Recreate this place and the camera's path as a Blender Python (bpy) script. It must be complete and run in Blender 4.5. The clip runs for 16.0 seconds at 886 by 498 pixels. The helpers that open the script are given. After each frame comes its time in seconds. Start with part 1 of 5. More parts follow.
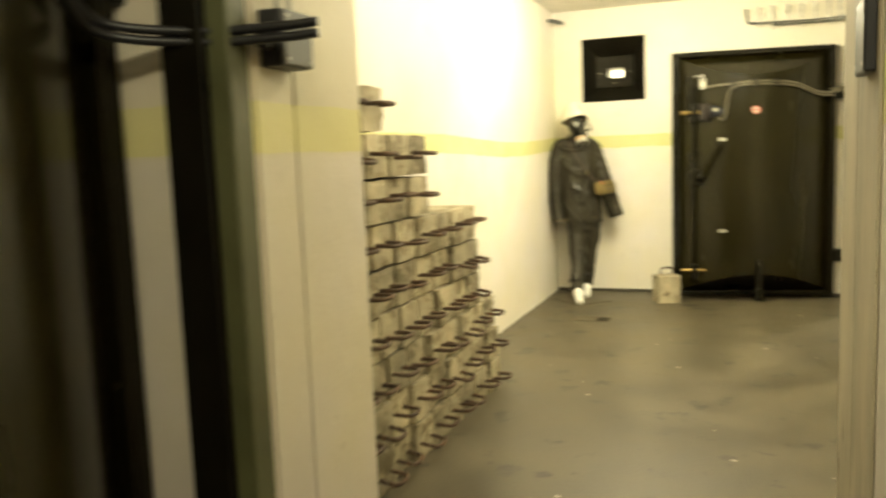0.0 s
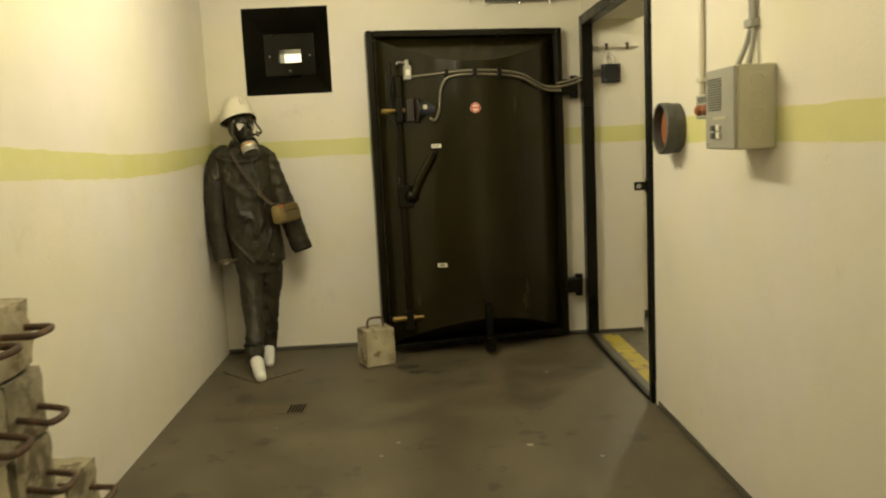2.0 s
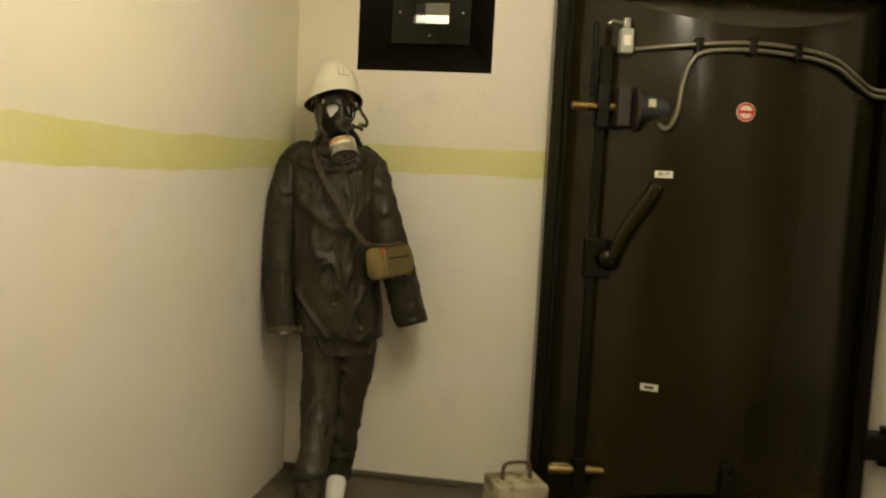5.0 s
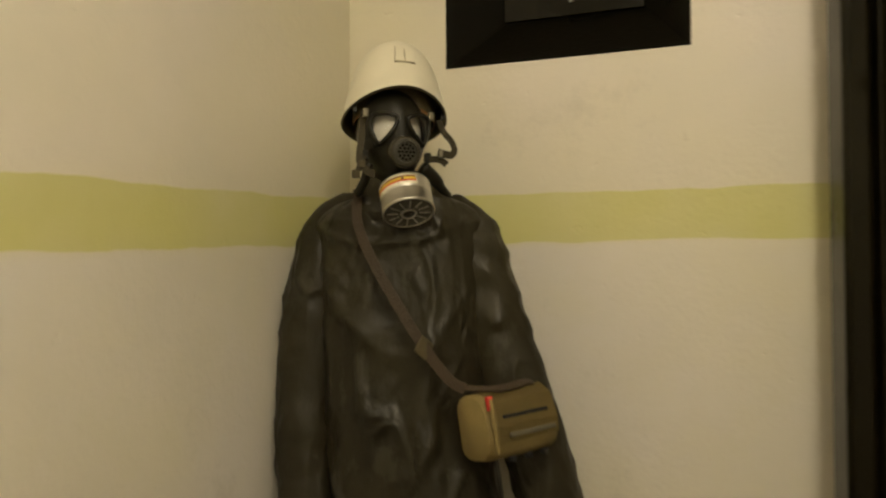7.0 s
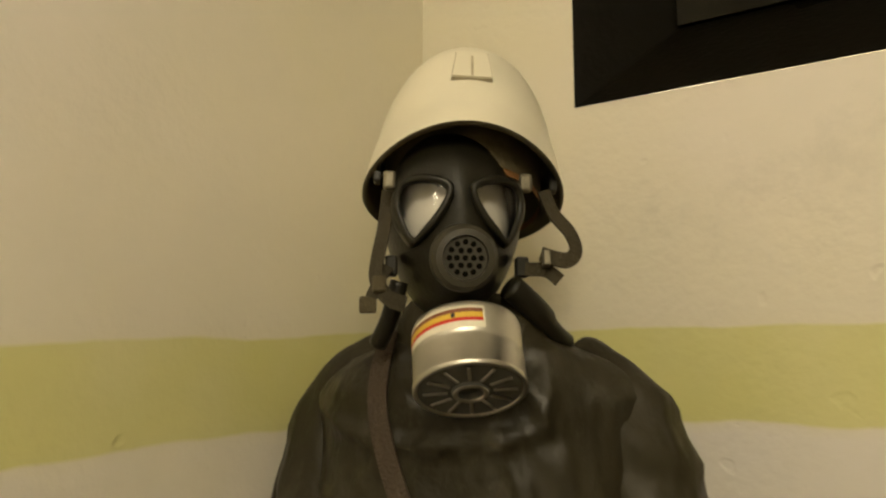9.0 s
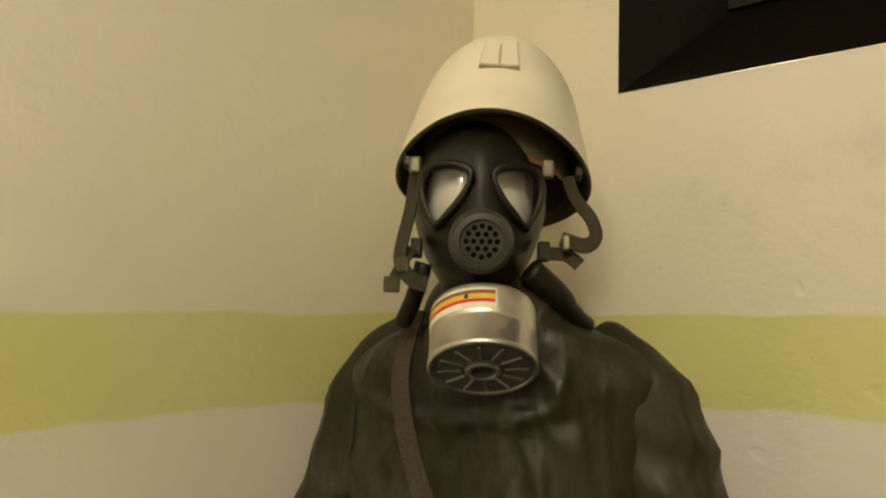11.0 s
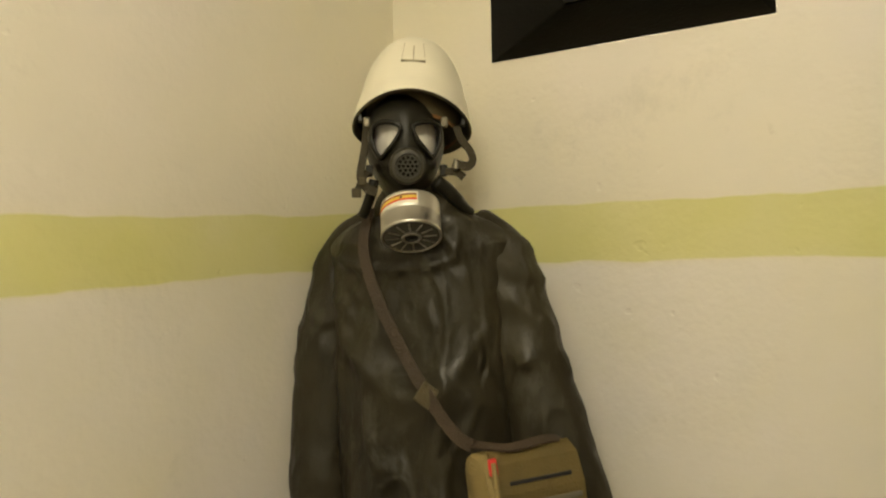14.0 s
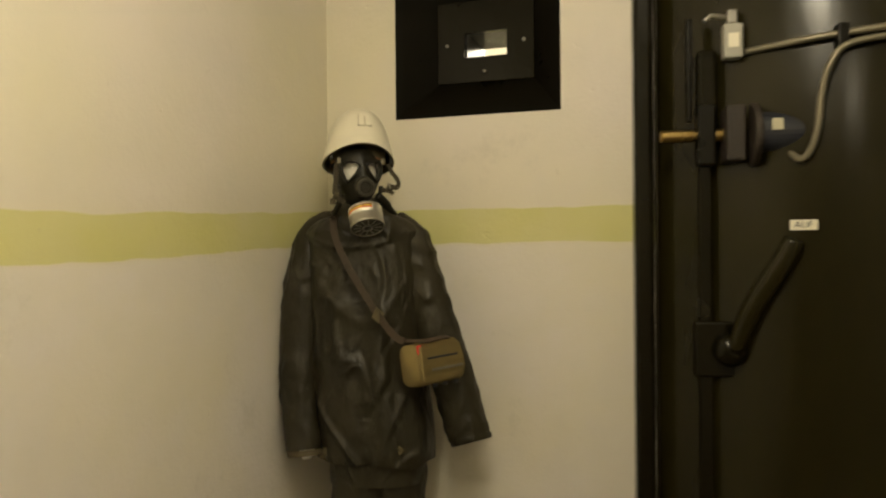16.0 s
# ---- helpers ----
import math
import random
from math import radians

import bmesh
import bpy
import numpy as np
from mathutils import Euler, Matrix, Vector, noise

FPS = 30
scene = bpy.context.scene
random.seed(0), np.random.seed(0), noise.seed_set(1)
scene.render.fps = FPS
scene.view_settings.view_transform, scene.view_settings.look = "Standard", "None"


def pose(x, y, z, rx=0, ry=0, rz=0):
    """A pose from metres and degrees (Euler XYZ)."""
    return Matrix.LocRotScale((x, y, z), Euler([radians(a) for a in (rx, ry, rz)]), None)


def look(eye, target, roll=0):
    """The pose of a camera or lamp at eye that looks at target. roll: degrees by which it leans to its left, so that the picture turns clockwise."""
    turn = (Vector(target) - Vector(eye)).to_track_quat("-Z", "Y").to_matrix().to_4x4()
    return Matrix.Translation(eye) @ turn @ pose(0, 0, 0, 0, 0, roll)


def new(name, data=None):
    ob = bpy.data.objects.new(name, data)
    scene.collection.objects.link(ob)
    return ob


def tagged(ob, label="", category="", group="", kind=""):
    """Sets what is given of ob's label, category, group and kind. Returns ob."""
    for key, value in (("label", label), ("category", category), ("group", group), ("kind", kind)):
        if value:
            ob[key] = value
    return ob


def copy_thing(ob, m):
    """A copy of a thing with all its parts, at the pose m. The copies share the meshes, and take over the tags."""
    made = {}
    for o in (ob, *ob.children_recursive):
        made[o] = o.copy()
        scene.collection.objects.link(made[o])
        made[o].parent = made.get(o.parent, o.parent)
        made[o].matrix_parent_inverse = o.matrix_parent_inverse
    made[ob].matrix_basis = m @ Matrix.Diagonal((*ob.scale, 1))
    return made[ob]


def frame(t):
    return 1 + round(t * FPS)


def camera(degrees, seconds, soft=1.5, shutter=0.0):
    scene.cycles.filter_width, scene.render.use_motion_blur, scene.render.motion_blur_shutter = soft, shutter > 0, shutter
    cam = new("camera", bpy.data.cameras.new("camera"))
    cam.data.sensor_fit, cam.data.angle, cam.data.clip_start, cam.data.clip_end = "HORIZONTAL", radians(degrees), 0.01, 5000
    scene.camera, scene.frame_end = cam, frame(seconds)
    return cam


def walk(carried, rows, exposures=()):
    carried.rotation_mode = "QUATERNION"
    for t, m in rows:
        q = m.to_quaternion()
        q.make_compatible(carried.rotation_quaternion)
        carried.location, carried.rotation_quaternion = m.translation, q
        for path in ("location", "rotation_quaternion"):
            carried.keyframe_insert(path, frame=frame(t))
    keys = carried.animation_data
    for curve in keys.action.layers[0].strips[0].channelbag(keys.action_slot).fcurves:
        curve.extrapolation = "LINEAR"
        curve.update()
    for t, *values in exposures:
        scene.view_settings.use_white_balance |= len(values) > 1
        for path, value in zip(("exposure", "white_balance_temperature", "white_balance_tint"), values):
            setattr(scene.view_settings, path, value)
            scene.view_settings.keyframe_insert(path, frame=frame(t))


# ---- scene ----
cam = camera(58.0, 16.0, soft=2.1, shutter=0.5)
PATH = [
    (0, (0.87, 0.441, 1.291), (0.15, 2.293, 1.062), -2.2),
    (0.3, (0.749, 0.719, 1.3), (0.281, 2.648, 1.05), -4.1),
    (0.5, (0.689, 0.891, 1.282), (0.408, 2.851, 1.006), -2.5),
    (0.7, (0.647, 1.08, 1.251), (0.471, 3.054, 0.982), -3.9),
    (1, (0.591, 1.43, 1.268), (0.402, 3.407, 1.031), -2.5),
    (1.5, (0.505, 1.939, 1.305), (0.45, 3.926, 1.09), -0.8),
    (2, (0.493, 2.385, 1.363), (0.558, 4.366, 1.1), -2.8),
    (2.5, (0.469, 2.767, 1.333), (0.43, 4.75, 1.077), -1.3),
    (3, (0.423, 3.146, 1.346), (0.423, 5.134, 1.131), -1.7),
    (3.5, (0.353, 3.489, 1.339), (0.378, 5.476, 1.113), -0.6),
    (4, (0.32, 3.83, 1.352), (0.142, 5.812, 1.15), 1.6),
    (4.2, (0.339, 3.95, 1.339), (0.132, 5.926, 1.11), 2.3),
    (6.5, (0.158, 5.702, 1.229), (-0.405, 7.621, 1.27), 0.3),
    (7, (0.101, 6.022, 1.253), (-0.617, 7.888, 1.303), -0.2),
    (7.5, (0.107, 6.296, 1.293), (-0.781, 8.086, 1.377), 1.4),
    (8, (0.03, 6.522, 1.313), (-0.824, 8.327, 1.417), 0.7),
    (8.5, (-0.078, 6.696, 1.353), (-1.002, 8.456, 1.568), 1.9),
    (9, (-0.131, 6.809, 1.385), (-1.232, 8.457, 1.660), 0.0),
    (9.5, (-0.121, 6.86, 1.389), (-1.305, 8.443, 1.711), 0.2),
    (9.7, (-0.12, 6.861, 1.381), (-1.31, 8.445, 1.665), 0.2),
    (11.8, (-0.042, 6.804, 1.39), (-1.347, 8.308, 1.582), 2.1),
    (12, (-0.047, 6.807, 1.4), (-1.329, 8.333, 1.571), 1.1),
    (12.5, (-0.042, 6.778, 1.391), (-1.262, 8.354, 1.553), 0.5),
    (13, (0.001, 6.684, 1.348), (-1.026, 8.399, 1.412), -0.9),
    (13.5, (0.11, 6.531, 1.328), (-0.955, 8.223, 1.385), -0.6),
    (14, (0.268, 6.354, 1.322), (-0.849, 8.013, 1.347), -1.0),
    (14.5, (0.32, 6.135, 1.322), (-0.643, 7.888, 1.338), -0.5),
    (15, (0.33, 5.847, 1.32), (-0.429, 7.695, 1.233), -1.6),
    (15.5, (0.41, 5.605, 1.313), (-0.343, 7.458, 1.274), -0.4),
    (16, (0.467, 5.305, 1.301), (-0.196, 7.192, 1.296), -0.5),
]
EXPOSURES = [(0.0, 1.3, 6300, 0), (0.5, 0.7, 6300, 0), (1.0, 0.14, 6300, 2), (2.0, 0.05, 6250, 2), (3.5, 0.05, 6200, 6), (6.5, -0.3, 6300, 9), (7.0, -0.25, 6300, 10), (8.0, -0.1, 6350, 10), (9.5, -0.05, 6350, 10), (12.5, 0.1, 6150, 9), (14.5, 0.15, 6050, 8), (16.0, -0.25, 6300, 9)]
walk(cam, [(t, look(eye, target, roll)) for t, eye, target, roll in PATH], EXPOSURES)

# ---------------------------------------------------------------- light
world = bpy.data.worlds.new("world")
scene.world = world
world.use_nodes = True
world.node_tree.nodes["Background"].inputs[0].default_value = (0.02, 0.018, 0.014, 1)
world.node_tree.nodes["Background"].inputs[1].default_value = 0.3
WARM = (1.0, 0.86, 0.605)


def tube_light(name, x, y, z, power, colour=WARM, spots=(-0.4, 0.0, 0.4)):
    """A bare fluorescent tube along y, as a short row of soft round lamps."""
    for dy in spots:
        lamp = bpy.data.lights.new(name, "POINT")
        lamp.shadow_soft_size, lamp.energy, lamp.color = 0.07, power / len(spots), colour
        new(name, lamp).location = (x, y + dy, z)


tube_light("room_tube_light", 0.28, 5.80, 2.36, 60)
# front and entrance lamps: added, unseen, to brighten the stack and the doorway
tube_light("front_tube_light", 0.70, 3.3, 2.36, 16, spots=(-0.3, 0.3))
tube_light("entrance_tube_light", 0.7, 0.3, 2.36, 22, spots=(0.0,))
tube_light("passage_tube_light", 2.7, 7.2, 2.36, 16, spots=(0.0,))
tube_light("far_room_tube_light", 3.0, 9.2, 2.36, 45, colour=(1.0, 0.9, 0.68), spots=(0.0,))
# lamp added inside the box behind the port, so the opening shows bright
tube_light("spy_room_tube_light", -0.2, 9.3, 2.35, 34, colour=(1.0, 0.9, 0.68), spots=(0.0,))


# ---------------------------------------------------------------- materials
def material(name, colour, rough=0.6, metal=0.0, tint=0.12, scale=6.0, grain=0.0, grain_scale=120.0, second=None, spots=0.0, stretch=(1, 1, 1), spec=0.5, spot_scale=9.0):
    """Painted or raw surface: large blotches, fine grain, optional stains of a second colour."""
    mat = bpy.data.materials.new(name)
    mat.use_nodes = True
    nodes, links = mat.node_tree.nodes, mat.node_tree.links
    shader = nodes["Principled BSDF"]
    shader.inputs["Metallic"].default_value = metal
    shader.inputs["Specular IOR Level"].default_value = spec
    place = nodes.new("ShaderNodeNewGeometry")
    mapping = nodes.new("ShaderNodeMapping")
    mapping.inputs["Scale"].default_value = stretch
    links.new(place.outputs["Position"], mapping.inputs["Vector"])
    blot = nodes.new("ShaderNodeTexNoise")
    blot.inputs["Scale"].default_value, blot.inputs["Detail"].default_value = scale, 6
    links.new(mapping.outputs[0], blot.inputs["Vector"])
    ramp = nodes.new("ShaderNodeMapRange")
    ramp.inputs[1].default_value, ramp.inputs[2].default_value = 0.3, 0.7
    ramp.inputs[3].default_value, ramp.inputs[4].default_value = 1 - tint, 1 + tint
    links.new(blot.outputs[0], ramp.inputs[0])
    shade = nodes.new("ShaderNodeVectorMath")
    shade.operation = "SCALE"
    shade.inputs[0].default_value = colour
    links.new(ramp.outputs[0], shade.inputs["Scale"])
    out = shade.outputs[0]
    if second:
        stain = nodes.new("ShaderNodeTexNoise")
        stain.inputs["Scale"].default_value, stain.inputs["Detail"].default_value = spot_scale, 9
        stain.inputs["Roughness"].default_value = 0.65
        links.new(mapping.outputs[0], stain.inputs["Vector"])
        cut = nodes.new("ShaderNodeMapRange")
        cut.inputs[1].default_value, cut.inputs[2].default_value = 0.74 - spots, 0.80 - spots
        links.new(stain.outputs[0], cut.inputs[0])
        mix = nodes.new("ShaderNodeMix")
        mix.data_type = "RGBA"
        links.new(cut.outputs[0], mix.inputs["Factor"])
        links.new(out, mix.inputs["A"])
        mix.inputs["B"].default_value = (*second, 1)
        out = mix.outputs["Result"]
    links.new(out, shader.inputs["Base Color"])
    rr = nodes.new("ShaderNodeMapRange")
    rr.inputs[1].default_value, rr.inputs[2].default_value = 0.3, 0.7
    rr.inputs[3].default_value, rr.inputs[4].default_value = max(rough - 0.08, 0.03), min(rough + 0.08, 1)
    links.new(blot.outputs[0], rr.inputs[0])
    links.new(rr.outputs[0], shader.inputs["Roughness"])
    if grain:
        fine = nodes.new("ShaderNodeTexNoise")
        fine.inputs["Scale"].default_value, fine.inputs["Detail"].default_value = grain_scale, 5
        links.new(mapping.outputs[0], fine.inputs["Vector"])
        bump = nodes.new("ShaderNodeBump")
        bump.inputs["Strength"].default_value, bump.inputs["Distance"].default_value = grain, 0.004
        links.new(fine.outputs[0], bump.inputs["Height"])
        links.new(bump.outputs[0], shader.inputs["Normal"])
    return mat


def wall_paint(name, colour, band, rough=0.55, chips=0.02, sag=0.0):
    """Limewashed plaster with a painted stripe at 1.31 to 1.43 m, small chips, roller marks and scuffs."""
    mat = bpy.data.materials.new(name)
    mat.use_nodes = True
    nodes, links = mat.node_tree.nodes, mat.node_tree.links
    shader = nodes["Principled BSDF"]
    place = nodes.new("ShaderNodeNewGeometry")
    split = nodes.new("ShaderNodeSeparateXYZ")
    links.new(place.outputs["Position"], split.inputs[0])

    def noise_of(scale, detail, rough_=0.5):
        n = nodes.new("ShaderNodeTexNoise")
        n.inputs["Scale"].default_value, n.inputs["Detail"].default_value, n.inputs["Roughness"].default_value = scale, detail, rough_
        links.new(place.outputs["Position"], n.inputs["Vector"])
        return n.outputs[0]

    def span(value, a, b, c, d):
        m = nodes.new("ShaderNodeMapRange")
        for k, v in zip((1, 2, 3, 4), (a, b, c, d)):
            m.inputs[k].default_value = v
        links.new(value, m.inputs[0])
        return m.outputs[0]

    def calc(kind, a, b):
        m = nodes.new("ShaderNodeMath")
        m.operation = kind
        for k, v in enumerate((a, b)):
            if isinstance(v, (int, float)):
                m.inputs[k].default_value = v
            else:
                links.new(v, m.inputs[k])
        return m.outputs[0]

    def blend(fac, a, b):
        m = nodes.new("ShaderNodeMix")
        m.data_type = "RGBA"
        links.new(fac, m.inputs["Factor"])
        for key, v in (("A", a), ("B", b)):
            if isinstance(v, tuple):
                m.inputs[key].default_value = (*v, 1)
            else:
                links.new(v, m.inputs[key])
        return m.outputs["Result"]

    wobble = span(noise_of(7, 3), 0.3, 0.7, -0.004, 0.004)
    z = calc("ADD", split.outputs[2], wobble)
    if sag:  # the hand-painted stripe dips along this wall
        z = calc("ADD", z, calc("MINIMUM", span(split.outputs[1], 4.9, 6.1, 0, sag), span(split.outputs[1], 6.7, 7.75, sag, 0)))
    stripe = calc("MULTIPLY", span(z, 1.312, 1.316, 0, 1), span(z, 1.421, 1.425, 1, 0))
    cover = calc("MULTIPLY", stripe, span(noise_of(5, 5), 0.3, 0.75, 1.0, 0.72))
    warm = blend(span(noise_of(1.1, 4), 0.35, 0.68, 0, 1), tuple(c * k for c, k in zip(colour, (1.0, 0.965, 1.0))), tuple(c * k for c, k in zip(colour, (0.97, 0.95, 0.80))))
    # below the stripe the mixed light's cooler tint is put into the colour
    lower = blend(span(noise_of(1.6, 5, 0.6), 0.38, 0.66, 0, 1), tuple(c * k for c, k in zip(colour, (1.0, 0.985, 1.06))), tuple(c * k for c, k in zip(colour, (1.0, 0.975, 0.90))))
    mixed_light_tint = blend(span(z, 1.30, 1.32, 1, 0), warm, lower)
    base = blend(span(noise_of(3.7, 6, 0.6), 0.45, 0.75, 0, 0.4), mixed_light_tint, tuple(c * 0.88 for c in colour))
    smear = blend(span(noise_of(2.3, 9, 0.75), 0.60, 0.76, 0, 0.5), base, tuple(c * k for c, k in zip(colour, (0.66, 0.65, 0.64))))
    painted = blend(cover, smear, band)
    scuff = blend(span(noise_of(14, 8, 0.7), 0.69 - chips, 0.78 - chips, 0, 0.35), painted, (0.42, 0.36, 0.27))
    links.new(scuff, shader.inputs["Base Color"])
    shader.inputs["Roughness"].default_value = rough
    height = calc("ADD", calc("MULTIPLY", noise_of(9, 6), 1.0), calc("MULTIPLY", noise_of(75, 4), 0.35))
    pits = span(noise_of(22, 2), 0.73, 0.78, 0, -0.5)
    bump = nodes.new("ShaderNodeBump")
    bump.inputs["Strength"].default_value, bump.inputs["Distance"].default_value = 0.27, 0.011
    links.new(calc("ADD", height, pits), bump.inputs["Height"])
    links.new(bump.outputs[0], shader.inputs["Normal"])
    return mat


WALL = wall_paint("limewash_wall", (0.80, 0.77, 0.68), (0.66, 0.64, 0.25))
WALL_WEST = wall_paint("limewash_wall_west", (0.80, 0.77, 0.68), (0.66, 0.64, 0.25), sag=0.042)
JAMB = wall_paint("worn_jamb_paint", (0.60, 0.56, 0.47), (0.60, 0.56, 0.25), chips=0.06)
ROUGH_JAMB = material("rough_worn_jamb", (0.46, 0.41, 0.30), 0.8, tint=0.25, scale=2.2, grain=1.0, grain_scale=14, second=(0.16, 0.13, 0.085), spots=0.13, spot_scale=4, stretch=(2.5, 2.5, 1.0))
CEIL = material("ceiling_paint", (0.78, 0.75, 0.66), 0.7, tint=0.06, grain=0.3, grain_scale=40)
FLOOR = material("painted_concrete_floor", (0.098, 0.082, 0.050), 0.47, tint=0.30, scale=2.6, grain=0.4, grain_scale=60, second=(0.050, 0.043, 0.028), spots=0.16, spot_scale=4.5)
SKIRT = material("grey_skirting_paint", (0.095, 0.086, 0.066), 0.5, tint=0.15, grain=0.2)
OLIVE = material("dark_olive_gloss_paint", (0.0138, 0.0114, 0.0030), 0.20, tint=0.22, scale=3, grain=0.10, grain_scale=25, stretch=(2, 2, 0.5), spec=0.28)
OLIVE_RIM = material("dark_olive_rim_paint", (0.0065, 0.0054, 0.0019), 0.20, tint=0.2, grain=0.12, grain_scale=40, second=(0.05, 0.046, 0.03), spots=0.0, spot_scale=30, spec=0.2)
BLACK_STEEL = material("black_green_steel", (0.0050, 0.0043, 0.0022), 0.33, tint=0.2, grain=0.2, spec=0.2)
FRAME_GREEN = material("green_frame_paint", (0.075, 0.078, 0.035), 0.4, tint=0.2, grain=0.15)
DULL_RUST = material("dull_brown_iron", (0.022, 0.015, 0.010), 0.6, tint=0.3, scale=30, grain=0.4)
RUST = material("rusty_iron_bar", (0.075, 0.045, 0.025), 0.75, tint=0.35, scale=30, grain=0.7, grain_scale=180, second=(0.14, 0.07, 0.03), spots=0.2, spot_scale=40)
CONCRETE = material("cast_concrete", (0.40, 0.35, 0.24), 0.9, tint=0.32, scale=7, grain=1.0, grain_scale=40, second=(0.20, 0.165, 0.10), spots=0.22, spot_scale=10)
cn = CONCRETE.node_tree
info = cn.nodes.new("ShaderNodeObjectInfo")
vary = cn.nodes.new("ShaderNodeMapRange")
vary.inputs[3].default_value, vary.inputs[4].default_value = 0.72, 1.18
cn.links.new(info.outputs["Random"], vary.inputs[0])
tone = cn.nodes.new("ShaderNodeVectorMath")
tone.operation = "SCALE"
cn.links.new(cn.nodes["Mix"].outputs["Result"], tone.inputs[0])
cn.links.new(vary.outputs[0], tone.inputs["Scale"])
cn.links.new(tone.outputs[0], cn.nodes["Principled BSDF"].inputs["Base Color"])
BRASS = material("worn_brass", (0.38, 0.27, 0.10), 0.34, 1.0, tint=0.15, grain=0.1)
STEEL = material("galvanised_steel", (0.42, 0.41, 0.38), 0.35, 1.0, tint=0.12, grain=0.15)
DARK_STEEL = material("worn_dark_steel", (0.20, 0.18, 0.13), 0.45, 0.6, tint=0.2, grain=0.2)
VALVE = material("olive_valve_plastic", (0.034, 0.030, 0.019), 0.45, tint=0.1)
ALU = material("brushed_aluminium", (0.62, 0.60, 0.55), 0.36, 1.0, tint=0.06, grain=0.1)
GREY_BOX = material("grey_plastic", (0.36, 0.35, 0.30), 0.5, tint=0.06, grain=0.05)
LIGHT_BOX = material("pale_grey_plastic", (0.52, 0.49, 0.36), 0.5, tint=0.06, grain=0.05)
DARK_GREY = material("dark_grey_plastic", (0.10, 0.10, 0.09), 0.5, tint=0.1, grain=0.1)
MOTOR = material("dark_blue_motor_enamel", (0.020, 0.022, 0.030), 0.4, tint=0.2, grain=0.2)
PIPE_GREY = material("grey_pipe_plastic", (0.065, 0.062, 0.055), 0.45, tint=0.12, grain=0.1)
CLAY = material("orange_sealing_mortar", (0.26, 0.09, 0.035), 0.8, tint=0.2, grain=0.5, grain_scale=60)
BLACK_PLASTIC = material("black_plastic", (0.012, 0.012, 0.014), 0.4, tint=0.2)
WHITE_LABEL = material("white_label", (0.75, 0.72, 0.6), 0.5, tint=0.05)
SLOT_BLACK = material("black_drain_gap", (0.004, 0.004, 0.003), 0.9, spec=0.1)
INK = material("black_ink", (0.02, 0.02, 0.02), 0.6)
RED = material("red_paint", (0.55, 0.03, 0.02), 0.4, tint=0.08)
YELLOW = material("worn_yellow_floor_paint", (0.42, 0.33, 0.03), 0.5, tint=0.2, second=(0.16, 0.13, 0.06), spots=0.2, spot_scale=12)
CREAM_DOOR = material("cream_door_paint", (0.66, 0.60, 0.36), 0.4, tint=0.05, grain=0.05)
TEAL = material("teal_poster_print", (0.10, 0.26, 0.25), 0.5, tint=0.08)
RUBBER = material("black_mask_rubber", (0.011, 0.0098, 0.0052), 0.40, tint=0.15, grain=0.12, grain_scale=200, spec=0.35)
COAT = material("dark_rubberised_fabric", (0.024, 0.0200, 0.0100), 0.50, tint=0.4, scale=9, grain=0.6, grain_scale=60, second=(0.042, 0.037, 0.024), spots=0.17, spot_scale=14, spec=0.34)
ct = COAT.node_tree
crease = ct.nodes.new("ShaderNodeTexNoise")
crease.noise_type = "RIDGED_MULTIFRACTAL"
crease.inputs["Scale"].default_value, crease.inputs["Detail"].default_value, crease.inputs["Distortion"].default_value = 13, 4, 1.4
ct.links.new(ct.nodes["Mapping"].outputs[0], crease.inputs["Vector"])
ct.nodes["Mapping"].inputs["Scale"].default_value = (1.0, 1.0, 0.6)
cb = ct.nodes.new("ShaderNodeBump")
cb.inputs["Strength"].default_value, cb.inputs["Distance"].default_value = 1.0, 0.012
sheen = ct.nodes.new("ShaderNodeTexNoise")
sheen.inputs["Scale"].default_value, sheen.inputs["Detail"].default_value = 18, 7
sheen_span = ct.nodes.new("ShaderNodeMapRange")
for slot, value in zip((1, 2, 3, 4), (0.35, 0.65, 0.34, 0.66)):
    sheen_span.inputs[slot].default_value = value
ct.links.new(ct.nodes["Mapping"].outputs[0], sheen.inputs["Vector"])
ct.links.new(sheen.outputs[0], sheen_span.inputs[0])
ct.links.new(sheen_span.outputs[0], ct.nodes["Principled BSDF"].inputs["Roughness"])
ct.links.new(crease.outputs[0], cb.inputs["Height"])
ct.links.new(ct.nodes["Bump"].outputs[0], cb.inputs["Normal"])
ct.links.new(cb.outputs[0], ct.nodes["Principled BSDF"].inputs["Normal"])
HELMET_PAINT = material("ivory_helmet_plastic", (0.78, 0.74, 0.60), 0.42, tint=0.05, scale=10, grain=0.06, second=(0.45, 0.40, 0.28), spots=0.03, spot_scale=40)
GRIME = material("grimy_ivory_plastic", (0.40, 0.35, 0.24), 0.6, tint=0.25, scale=60)
HELMET_IN = material("olive_helmet_lining", (0.085, 0.070, 0.036), 0.6, tint=0.15, grain=0.2)
WEB = material("khaki_webbing", (0.085, 0.068, 0.032), 0.8, tint=0.2, grain=0.8, grain_scale=300)
STRAP_WEB = material("dark_khaki_webbing", (0.042, 0.033, 0.015), 0.8, tint=0.25, grain=0.8, grain_scale=300)
BROWN_WEB = material("brown_webbing", (0.044, 0.028, 0.015), 0.7, tint=0.15, grain=0.8, grain_scale=300)
CANVAS = material("olive_canvas", (0.235, 0.175, 0.060), 0.75, tint=0.12, scale=14, grain=0.7, grain_scale=260)
ORANGE_BAND = material("amber_leather", (0.22, 0.10, 0.03), 0.5, tint=0.1)
